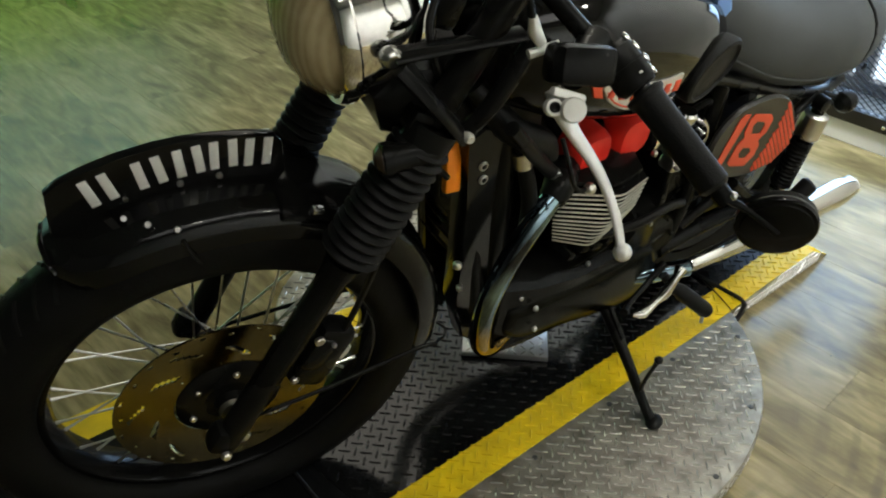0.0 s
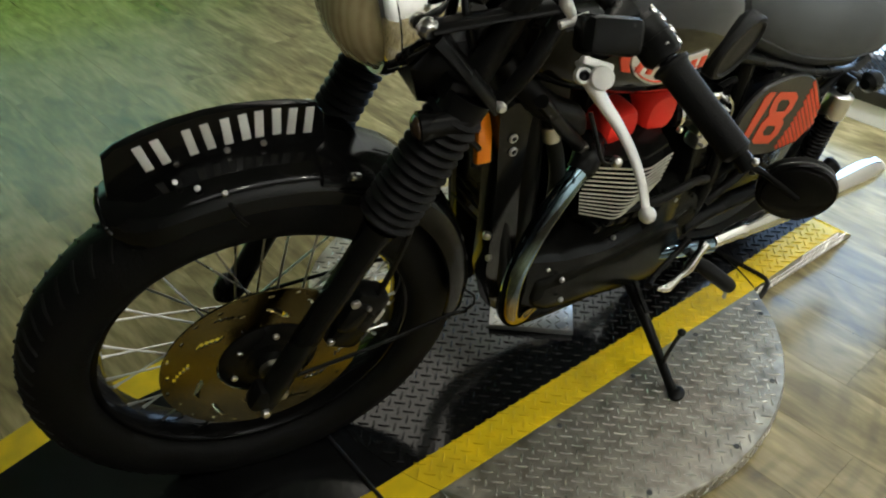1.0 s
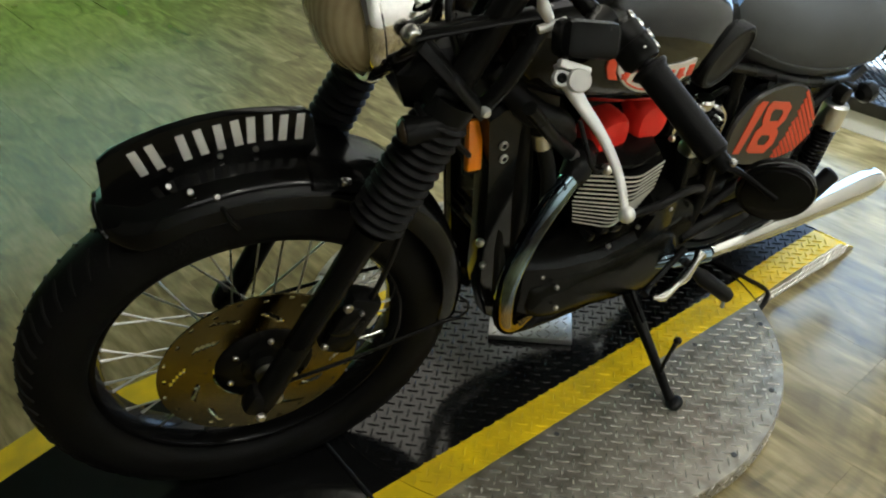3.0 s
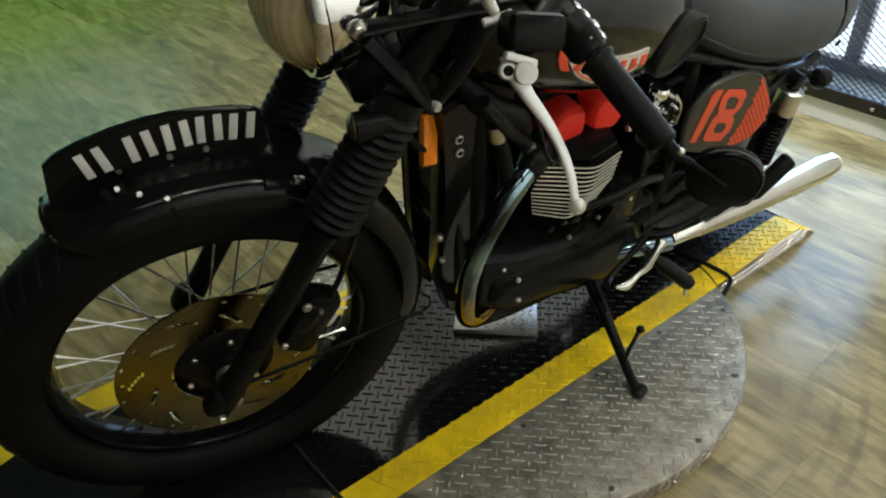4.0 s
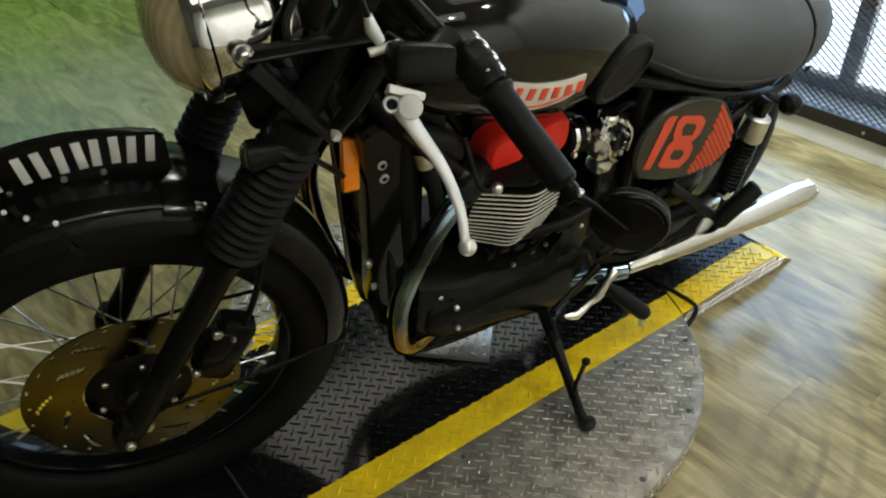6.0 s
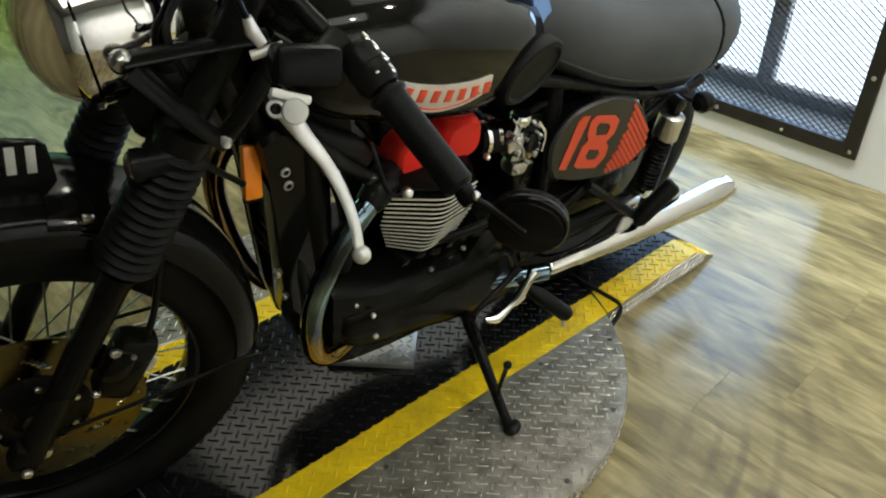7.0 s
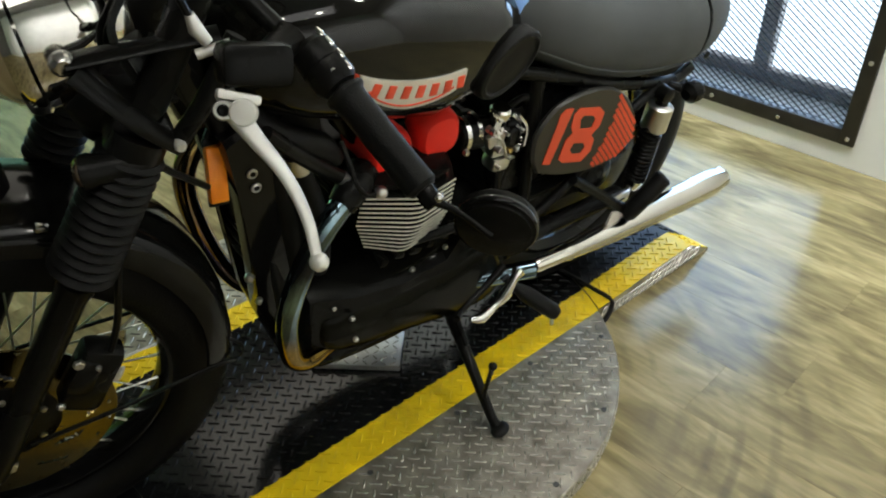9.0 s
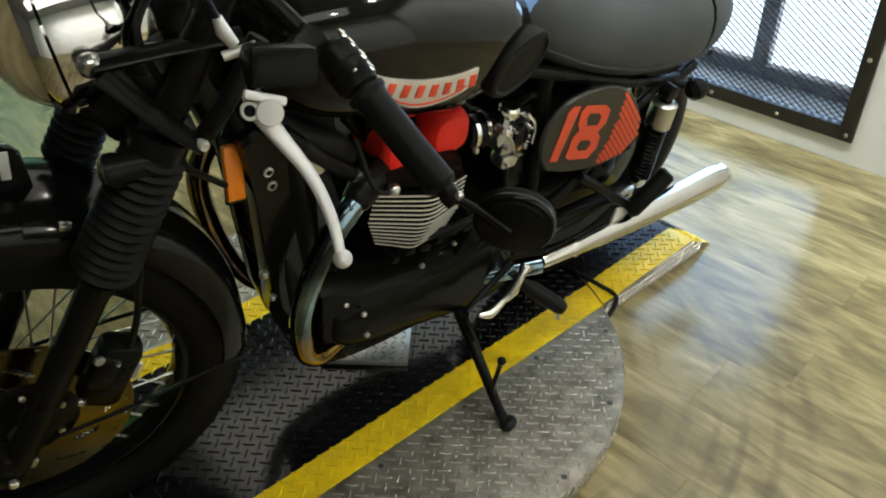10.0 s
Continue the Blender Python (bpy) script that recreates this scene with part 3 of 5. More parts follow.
# hold-down straps across the track
STRAP = mat("black_strap", (0.012, 0.012, 0.012), 0.7, bump=0.3, bscale=500)
for x in (0.530, -0.583):
    z = deck_z(x) + 0.005
    g = Geo().tube([(x - 0.028 * (x > 0), Y_OUT - 0.008, 0.002), (x - 0.006 * (x > 0), Y_OUT - 0.009, z * 0.6), (x, Y_OUT + 0.004, z), (x, Y_IN, z), (x, 0.1, z), (x, 0.27, z)], 0.0065, 8, 4, squash=0.5)
    solid("strap", g, STRAP, "thin black hold-down strap across the tread plate", "strap", group="hold-down straps")

# loose tread plate offcut lying under the engine
blk_m = Matrix.Translation((-0.018, 0.008, DECK + 0.0015)) @ pose(0, 0, 0, 0, 0, -44)
PLATE = mat("bright_tread_plate", (0.46, 0.455, 0.44), 0.34, 0.75, var=0.15, scale=20, bump=0.1, bscale=300)
block = thing("tread_plate", "loose bare aluminium tread plate on the track", "metal plate")
part("sheet", Geo().box(blk_m @ Vector((0, 0, 0.008)), (0.19, 0.12, 0.014), blk_m.to_3x3().to_4x4(), 0.002), PLATE, block)
turned = blk_m.to_3x3()
for i in range(-4, 5):
    for j in range(-3, 4):
        g = Geo()
        p, up = blk_m @ Vector((i * 0.020, j * 0.017, 0.0148)), Vector((0, 0, 1))
        d1 = turned @ Vector((1, 1 if (i + j) % 2 else -1, 0)).normalized()
        d2 = up.cross(d1)
        out = [(-0.010, 0), (-0.005, -0.0024), (0.005, -0.0024), (0.010, 0), (0.005, 0.0024), (-0.005, 0.0024)]
        g.add([p + d1 * a + d2 * b for a, b in out] + [p + d1 * a * 0.7 + d2 * b * 0.4 + up * 0.0014 for a, b in out],
              [(k, (k + 1) % 6, 6 + (k + 1) % 6, 6 + k) for k in range(6)] + [(6, 7, 8, 9, 10, 11)])
        part("tread_bar", g, TREAD_BAR, block, sharp=20)

# ---------- the motorcycle ----------
bike = thing("motorcycle", "black retro twin-cylinder motorcycle leaning on its side stand", "motorcycle", BIKE)


def S(geo):
    return geo.moved(STEER)


# front wheel: rim with tyre, spokes, hub and brake disc (axis along the frame's y)
AX = (0, 1, 0)
wheel = part("front_wheel", S(Geo().lathe([(0.243, -0.018), (0.250, -0.031), (0.257, -0.032), (0.270, -0.026), (0.270, 0.026), (0.257, 0.032), (0.250, 0.031), (0.243, 0.018), (0.239, 0.0)], (-0.005, 0, 0.006), AX, 72, loop=True)), RIM_BLACK, bike, "black spoked front wheel")
tyre_profile = [(0.259, -0.034), (0.267, -0.045), (0.285, -0.052), (0.308, -0.0525), (0.330, -0.046), (0.346, -0.032), (0.355, -0.015), (0.357, 0.0)]
tyre_profile += [(r, -h) for r, h in reversed(tyre_profile[:-1])] + [(0.258, 0.02), (0.258, -0.02)]
part("tyre", S(Geo().lathe(tyre_profile, (0, 0, 0), AX, 96, loop=True).moved(Matrix.Translation((-0.008, 0, 0)))), RUBBER, wheel, "black treaded tyre")
g = Geo()
for k in range(64):
    a = 2 * math.pi * k / 64
    for s in (-1, 1):
        pts = []
        for q, (rr, hh) in enumerate([(0.3555, 0.010), (0.3475, 0.028), (0.3345, 0.0405)]):
            b = a + q * 0.035 + (0.5 * 2 * math.pi / 64 if s > 0 else 0)
            pts.append((rr * math.cos(b), s * hh, rr * math.sin(b)))
        g.tube(pts, 0.0038, 5)
tagged(part("tread", S(g.moved(Matrix.Translation((-0.008, 0, 0)))), mat("tread_rib_rubber", (0.009, 0.009, 0.0085), 0.55, spec=0.15), wheel, "raised tyre tread ribs"), kind="stuff")
part("hub", S(Geo().lathe([(0.012, -0.075), (0.022, -0.075), (0.026, -0.062), (0.052, -0.058), (0.055, -0.04), (0.036, -0.03), (0.028, 0.0), (0.036, 0.032), (0.05, 0.036), (0.05, 0.045), (0.02, 0.05), (0.012, 0.075)], (0, 0, 0), AX, 36)), BLACK_SATIN, wheel, "black hub")
part("axle_nut", S(Geo().lathe([(0.010, -0.132), (0.012, -0.128), (0.012, -0.112), (0.011, -0.11)], (0, 0, 0), AX, 6)), STEEL, wheel, "steel axle nut")
part("hub_spacer", S(Geo().lathe([(0.012, -0.085), (0.020, -0.083), (0.022, -0.076), (0.022, -0.066), (0.014, -0.062)], (0, 0, 0), AX, 22)), STEEL, wheel)
for k in range(36):
    a = 2 * math.pi * (k + 0.25) / 36
    side = 1 if k % 2 else -1
    lead = (0.62 if k % 4 < 2 else -0.62)
    hub_p = (0.046 * math.cos(a + lead), side * 0.036, 0.046 * math.sin(a + lead))
    rim_p = (-0.005 + 0.242 * math.cos(a), side * 0.006, 0.006 + 0.242 * math.sin(a))
    part("spoke", S(Geo().tube([hub_p, tuple(0.9 * vec(rim_p) + 0.1 * vec(hub_p)), rim_p], [0.0018, 0.0018, 0.0032], 6)), STEEL, wheel)

# brake disc with slots and holes through it
NA, NR = 216, 18
r_in, r_out = 0.078, 0.165
rs = np.linspace(r_in, r_out, NR + 1)


def open_cell(i, j):
    """Slanting curved slots in two rings, and small holes near both edges."""
    ph = i % 36
    if 5 <= j <= 9 and 2 + (j - 5) * 2 <= ph <= 6 + (j - 5) * 2:
        return True
    if 9 <= j <= 13 and 24 + (j - 9) * 2 <= ph <= 26 + (j - 9) * 2:
        return True
    if j in (15, 16) and i % 9 in (3, 4):
        return (i // 9 + j) % 2 == 0
    return j == 2 and i % 12 == 5


g = Geo()
verts, faces = [], []
for z in (-0.0525, -0.0493):
    for i in range(NA):
        a = 2 * math.pi * i / NA
        verts += [(-0.006 + r * math.cos(a), z, -0.004 + r * math.sin(a)) for r in rs]
lay = NA * (NR + 1)
cell = lambda i, j: (i % NA) * (NR + 1) + j
full = lambda i, j: 0 <= j < NR and not open_cell(i % NA, j)
for i in range(NA):
    for j in range(NR):
        if not full(i, j):
            continue
        a, b, c, d = cell(i, j), cell(i, j + 1), cell(i + 1, j + 1), cell(i + 1, j)
        faces += [(a, b, c, d), (d + lay, c + lay, b + lay, a + lay)]
        for (p, q), nb in (((a, b), (i - 1, j)), ((b, c), (i, j + 1)), ((c, d), (i + 1, j)), ((d, a), (i, j - 1))):
            if not full(*nb):
                faces.append((q, p, p + lay, q + lay))
g.add(verts, faces)
part("brake_disc", S(g), DISC_STEEL, wheel, "slotted brake disc, brown-gold from the yellow stripe's reflection put into its colour")
part("disc_carrier", S(Geo().lathe([(0.03, -0.058), (0.055, -0.062), (0.076, -0.057), (0.081, -0.054), (0.081, -0.047), (0.03, -0.045)], (0, 0, 0), AX, 40)), BLACK_SATIN, wheel, "black disc carrier")
for k in range(6):
    a = 2 * math.pi * k / 6 + 0.3
    part("disc_bolt", S(Geo().bolt((0.062 * math.cos(a), -0.0605, 0.062 * math.sin(a)), (0, -1, 0), 0.0055, 0.005)), STEEL, wheel)

# fork legs, gaiters, yokes
FD = unit((0.55, 0, 1.0))


def fork_at(h, s, off=0.0):
    """A place along a fork leg, by its height over the axle."""
    return (-0.012 + FD[0] / FD[2] * h + off, s, h)


fork = part("fork", S(Geo().box(fork_at(0.512, 0, 0.0), (0.075, 0.25, 0.035), pose(0, 0, 0, 0, 27, 0), 0.01)), BLACK_SATIN, bike, "black telescopic front fork")
part("lamp_mount", S(Geo().loft([[(x + 0.5 * (z - 0.50), y, z) for x, y in ((a, -w), (a + 0.02, -w - 0.012), (0.285, -w - 0.012), (0.295, 0), (0.285, w + 0.012), (a + 0.02, w + 0.012), (a, w))] for z, a, w in ((0.480, 0.232, 0.070), (0.50, 0.214, 0.085), (0.545, 0.180, 0.088), (0.575, 0.205, 0.080))])), BLACK_SATIN, fork, "black lower fork yoke and lamp mount")
part("top_yoke", S(Geo().box(fork_at(0.70, 0, 0.01), (0.07, 0.24, 0.028), pose(0, 0, 0, 0, 27, 0), 0.009)), BLACK_SATIN, fork)
for s in (-0.115, 0.115):
    lo = Geo().tube([fork_at(-0.028, s), fork_at(0.0, s), fork_at(0.05, s), fork_at(0.29, s), fork_at(0.315, s)], [0.017, 0.0215, 0.0200, 0.0215, 0.027], 18)
    lo.box(fork_at(-0.004, s, -0.014), (0.038, 0.038, 0.05), pose(0, 0, 0, 0, 29, 0), 0.012)
    part("fork_slider", S(lo), BLACK_SATIN, fork)
    part("pinch_bolt", S(Geo().bolt(fork_at(-0.02, s - 0.022 if s < 0 else s + 0.022, -0.006), (0, -1 if s < 0 else 1, 0), 0.008, 0.008)), STEEL, fork)
    ribs, rr = [], []
    for k in range(53):
        h = 0.325 + k * (0.492 - 0.325) / 52
        ribs.append(fork_at(h, s))
        rr.append(((0.0425 if k % 4 == 2 else 0.0400 if k % 2 else 0.0345) - 0.003 * k / 52) * (1.0 if s < 0 else 0.9))
    part("gaiter", S(Geo().tube(ribs, rr, 20)), SOFT_RUBBER, fork, "ribbed black rubber fork gaiter")
    part("gaiter_clamp", S(Geo().tube([fork_at(0.488, s), fork_at(0.515, s)], 0.034, 18)), BLACK_SATIN, fork)
    part("stanchion", S(Geo().tube([fork_at(0.46, s * 0.94), fork_at(0.72, s * 0.90)], 0.0205, 16)), BLACK_SATIN, fork)
SMOKED = mat("smoked_lens", (0.05, 0.03, 0.015), 0.15, spec=0.5)
for at, aim, root in (((0.226, -0.130, 0.487), (-1, 0.10, -0.05), (0.256, -0.108, 0.492)), ((0.214, 0.160, 0.470), (-1, 0.10, -0.05), (0.268, 0.09, 0.488))):
    turn_lamp = part("front_indicator", S(Geo().lathe([(0.006, -0.048), (0.012, -0.046), (0.0165, -0.036), (0.018, -0.02), (0.0185, 0.012), (0.0205, 0.016), (0.0205, 0.026), (0.017, 0.028)], at, aim, 26)), BLACK_SATIN, bike, "small black bullet front indicator")
    part("indicator_lens", S(Geo().lathe([(0.0175, 0.024), (0.0175, 0.029), (0.012, 0.034), (0.004, 0.0355)], at, aim, 24)), SMOKED, turn_lamp, "dark smoked indicator lens")
    part("stalk", S(Geo().tube([vec(at) + vec((0.014, 0, 0)), 0.35 * vec(at) + 0.65 * vec(root) + vec((0.006, 0, 0)), root], [0.010, 0.009, 0.012], 12, 3)), BLACK_SATIN, turn_lamp)

# brake caliper
cal = part("brake_caliper", S(Geo().box((0.136, -0.080, 0.088), (0.062, 0.046, 0.125), pose(0, 0, 0, 0, 30, 0), 0.014).box((0.128, -0.092, 0.108), (0.040, 0.034, 0.07), pose(0, 0, 0, 0, 30, 0), 0.012)), BLACK_SATIN, bike, "black two-piston brake caliper")
for a, k, r in ((0.128, 0.147, 0.0085), (0.088, 0.071, 0.0065), (0.150, 0.128, 0.004)):
    part("caliper_bolt", S(Geo().bolt((a, -0.106, k), (0, -1, 0), r, 0.006)), STEEL, cal)
part("bleed_nipple", S(Geo().tube([(0.165, -0.086, 0.072), (0.172, -0.091, 0.084), (0.180, -0.093, 0.094)], [0.009, 0.007, 0.003], 10)), ALLOY, cal)
part("brake_hose", S(Geo().tube([(0.165, -0.09, 0.12), (0.19, -0.10, 0.2), (0.21, -0.12, 0.32), (0.24, -0.11, 0.45), (0.30, -0.06, 0.58)], 0.005, 8, 6)), SOFT_RUBBER, cal)


# mudguard: a rolled arch over the wheel with a raised rib
def arch(a0, a1, n, profile):
    """profile: rows of radius and side; angles in degrees from the front (0) over the top (90) to the rear (180)."""
    rings = []
    for a in np.linspace(radians(a0), radians(a1), n):
        near = 0.062 * max(0.0, (a - radians(125)) / radians(60)) ** 1.2
        rings.append([(-(r - near) * math.cos(a), s, (r - near) * math.sin(a)) for r, s in profile])
    return rings


outer = [(0.352, -0.0775), (0.368, -0.077), (0.384, -0.071), (0.394, -0.060), (0.397, -0.035), (0.400, -0.020), (0.4015, 0), (0.400, 0.020), (0.397, 0.035), (0.394, 0.060), (0.384, 0.071), (0.368, 0.077), (0.352, 0.0775)]
inner = [(r - 0.003, s * 0.96) for r, s in reversed(outer)]
guard = part("front_mudguard", S(Geo().loft([[(x, y * k, z) for x, y, z in ring] for ring, k in zip(arch(62.5, 178, 50, outer + inner), [0.62, 0.80, 0.90, 0.96, 0.99] + [1.0] * 45)])), BLACK_GLOSS, bike, "glossy black rolled front mudguard")
part("guard_tab", S(Geo().tube([(0.338, -0.072, 0.055), (0.352, -0.076, 0.040), (0.354, -0.076, 0.018), (0.343, -0.073, 0.004)], 0.0022, 8, 4)), BLACK_SATIN, guard, "small wire bracket on the mudguard's rear edge")
# rounded front lip
part("lip", S(Geo().tube([(-(r - 0.002) * math.cos(radians(62.5)), s * 0.62, (r - 0.002) * math.sin(radians(62.5))) for r, s in outer[2:-2]], 0.0045, 8, 3)), BLACK_GLOSS, guard)
for s in (-0.078, 0.078):
    part("stay", S(Geo().tube([(0.342, s * 0.96, 0.002), (0.30, s, 0.008), (0.16, s * 1.15, -0.002), (0.03, s * 1.2, -0.012)], 0.0035, 8, 3)), BLACK_SATIN, guard)
    part("stay", S(Geo().tube([(-0.030, s * 0.98, 0.378), (-0.022, s * 1.04, 0.356), (-0.012, s * 1.04, 0.338)], 0.003, 8, 3)), BLACK_SATIN, guard)
for a, k in ((-0.080, 0.418), (-0.014, 0.424), (0.034, 0.424)):
    part("plate_bolt", S(Geo().bolt((a, -0.007, k - 0.016), (0, -1, 0.1), 0.0042, 0.005, 8)), STEEL, guard)
for a, s, k in ((-0.088, -0.038, 0.398), (-0.064, -0.056, 0.397), (-0.033, -0.068, 0.390)):
    part("guard_bolt", S(Geo().bolt((a, s, k), (0.1 * a, -0.7, 0.7), 0.0048, 0.005, 8)), STEEL, guard)
part("guard_bracket", S(Geo().box((0.140, -0.072, 0.372), (0.016, 0.012, 0.010), pose(0, 0, 0, 0, 20, 0), 0.003)), STEEL, guard, "steel mudguard bolt")
part("guard_bridge", S(Geo().loft(arch(104, 115, 6, [(0.386, -0.079), (0.399, -0.066), (0.406, -0.03), (0.407, 0), (0.406, 0.03), (0.399, 0.066), (0.386, 0.079), (0.382, 0.076), (0.385, 0.0), (0.382, -0.076)]))), BLACK_GLOSS, guard)

# curved two-faced number plate along the mudguard, its writing as plain bars
PL = [(-0.172, 0.362), (-0.166, 0.430), (-0.150, 0.442), (-0.119, 0.453), (-0.080, 0.463), (-0.037, 0.469), (0.0, 0.470), (0.035, 0.467), (0.075, 0.461), (0.108, 0.452), (0.117, 0.440), (0.119, 0.376), (0.075, 0.391), (0.028, 0.398), (-0.01, 0.400), (-0.048, 0.396), (-0.10, 0.386), (-0.145, 0.372)]
to_side = Matrix(((1, 0, 0, 0), (0, 0, 1, 0), (0, 1, 0, 0), (0, 0, 0, 1)))   # outline in rear-up, depth to the right
plate = part("number_plate", S(Geo().prism(PL, Matrix.Translation((0, -0.007, 0)) @ to_side, 0.014, 0.002)), BLACK_GLOSS, guard, "glossy black curved number plate with white bars")
for x, up, lean_q in ((-0.107, 0.4235, -15), (-0.047, 0.4345, -9), (0.0, 0.4395, -4), (0.042, 0.440, 3), (0.085, 0.4335, 8)):
    for r in (-1, 1):
        for face_y in (-0.0085, 0.0085):
            c = Vector((x, face_y, up)) + pose(0, 0, 0, 0, lean_q, 0) @ Vector((r * 0.0115, 0, 0))
            part("bar", S(Geo().box(c, (0.0115, 0.002, 0.042), pose(0, 0, 0, 0, lean_q, 0), 0.0006)), WHITE_INK, plate, "plain white bar")

# headlamp
HL = Matrix.Translation((0.178, 0, 0.603)) @ pose(0, 0, 0, 0, -6, 0)
HAX = (-1, 0, 0)


def HS(geo):
    return geo.moved(STEER @ HL)


lamp = part("headlamp", HS(Geo().lathe([(0.096, 0.004), (0.0985, -0.008), (0.097, -0.03), (0.091, -0.06), (0.078, -0.09), (0.055, -0.115), (0.028, -0.128), (0.008, -0.131)], (0, 0, 0), HAX, 48)), CHROME, bike, "polished chrome headlamp shell")
part("lamp_rim", HS(Geo().lathe([(0.090, 0.006), (0.092, 0.014), (0.098, 0.015), (0.1025, 0.008), (0.1025, -0.004), (0.098, -0.008), (0.094, -0.004)], (0, 0, 0), HAX, 48, loop=True)), CHROME, lamp, "chrome headlamp rim")
part("reflector", HS(Geo().lathe([(0.088, 0.006), (0.078, -0.03), (0.05, -0.058), (0.016, -0.07)], (0, 0, 0), HAX, 40, cap=False)), mat("tan_reflection_bowl", (0.80, 0.64, 0.38), 0.34, 0.45, var=0.25, scale=22), lamp, "silvered reflector bowl with the floor's tan reflection in its colour")
part("bulb_shield", HS(Geo().lathe([(0.018, -0.045), (0.019, -0.02), (0.014, -0.014), (0.004, -0.012)], (0, 0, 0), HAX, 20)), STEEL, lamp)
part("lens", HS(Geo().lathe([(0.090, 0.004), (0.090, 0.010), (0.085, 0.024), (0.068, 0.044), (0.040, 0.058), (0.012, 0.063), (0.012, 0.060), (0.040, 0.055), (0.066, 0.041), (0.082, 0.020), (0.087, 0.007)], (0, 0, 0), HAX, 40)), LAMP_GLASS, lamp, "domed clear headlamp lens with the floor's tan reflection painted in")
for s in (-1, 1):
    part("lamp_bolt", S(Geo().lathe([(0.012, 0), (0.014, 0.005), (0.0125, 0.013), (0.008, 0.017), (0.003, 0.017)], (0.212, s * 0.103, 0.613), (0, s, 0), 18)), STEEL, lamp, "domed chrome mounting bolt")
    arm = Geo().tube([(0.215, s * 0.108, 0.613), (0.29, s * 0.114, 0.618), (0.37, s * 0.12, 0.622)], [0.017, 0.015, 0.015], 12, 3, squash=0.35)
    part("lamp_bracket", S(arm), BLACK_SATIN, lamp, "flat black headlamp bracket")
    part("lamp_strut", S(Geo().tube([(0.222, s * 0.116, 0.606), (0.264, s * 0.140, 0.550), (0.306, s * 0.126, 0.492)], [0.021, 0.014, 0.013], 12, 3, squash=0.5)), BLACK_SATIN, lamp)
    part("strut_bolt", S(Geo().lathe([(0.006, 0), (0.0075, 0.004), (0.007, 0.016), (0.005, 0.020), (0.002, 0.020)], (0.307, s * 0.124, 0.500), (0, s, 0), 12)), ALLOY, lamp)
    part("cross_strut", S(Geo().tube([(0.308, s * 0.124, 0.496), (0.340, s * 0.132, 0.545), (0.388, s * 0.120, 0.615)], [0.012, 0.0115, 0.012], 10, 3)), BLACK_SATIN, lamp)

# handlebar with grip, switchgear, lever and bar-end mirror (the motorcycle's own frame)
fitted = BAR_FIT
bar = part("handlebar", Geo().tube([(-0.345, 0.30, 0.96), (-0.36, 0.12, 1.035), (-0.365, 0.0, 1.05), (-0.335, -0.12, 1.018), (-0.296, -0.20, 0.966), (-0.262, -0.285, 0.922), (-0.233, -0.405, 0.853)], 0.0115, 14, 8), BLACK_SATIN, bike, "black low handlebar")
G0, G1 = vec((-0.264, -0.280, 0.9245)), vec((-0.236, -0.398, 0.8575))
gd = unit(G1 - G0)
for side in (1, -1):
    a, b = (G0, G1) if side == 1 else (vec((-0.34, 0.20, 0.99)), vec((-0.345, 0.33, 0.945)))
    dd = b - a
    prof = [a + dd * t for t in (0, 0.02, 0.05, 0.08, 0.12, 0.5, 0.9, 0.96, 1.0)]
    part("grip", Geo().tube(prof, [0.0175, 0.0235, 0.0235, 0.0200, 0.0194, 0.0190, 0.0190, 0.0192, 0.0145], 20), SOFT_RUBBER, bar, "black rubber grip")
part("bar_end", Geo().tube([G1, G1 + gd * 0.012, G1 + gd * 0.02], [0.008, 0.010, 0.006], 14), STEEL, bar)
sw = part("switchgear", Geo().tube([G0 - gd * 0.062, G0 - gd * 0.055, G0 - gd * 0.012, G0 - gd * 0.004], [0.018, 0.0245, 0.0255, 0.020], 14), BLACK_SATIN, bar, "black switch housing")
for c, up, r in ((0.056, 0.020, 0.0042), (0.040, 0.0235, 0.0036), (0.022, 0.0245, 0.0040), (0.008, 0.0225, 0.0034)):
    at = G0 - gd * c + vec((0.010, -0.004, up))
    part("switch", Geo().tube([at - gd * 0.006, at, at + gd * 0.006], [r * 0.6, r, r * 0.7], 10, squash=0.7), CHROME, sw, "bright switch button")
part("housing_screw", Geo().bolt(G0 - gd * 0.030 + vec((-0.004, -0.022, 0.010)), (-0.2, -0.8, 0.4), 0.0038, 0.004, 8), STEEL, sw)
part("housing_seam", Geo().tube([G0 - gd * 0.034, G0 - gd * 0.032], 0.0262, 20), RUBBER, sw)
PV = vec((-0.372, -0.270, 0.927))
BL = vec((-0.361, -0.388, 0.811))
perch = part("lever_perch", Geo().box((-0.352, -0.255, 0.968), (0.074, 0.045, 0.044), pose(0, 0, 0, -25, 10, -12), 0.010), BLACK_SATIN, bar, "black clutch lever perch")
part("perch_clamp", Geo().tube([(-0.36, -0.255, 0.955), (-0.31, -0.225, 0.957), (-0.29, -0.215, 0.958)], [0.016, 0.018, 0.022], 12), BLACK_SATIN, perch)
part("lever_pivot", Geo().lathe([(0.012, -0.012), (0.0138, -0.010), (0.0138, 0.006), (0.0125, 0.008), (0.004, 0.009)], PV + vec((-0.010, -0.017, 0.012)), (-0.42, -0.73, 0.54), 26), mat("pale_pivot", (0.78, 0.77, 0.72), 0.4, 0.3), perch, "pale round lever pivot")
lev = [PV + vec((-0.016, 0.012, 0.022)), PV + vec((-0.012, -0.003, 0.004)), PV + vec((-0.002, -0.022, -0.019)), PV + vec((0.010, -0.046, -0.043)), PV + vec((0.016, -0.070, -0.066)), PV + vec((0.016, -0.095, -0.090)), BL]
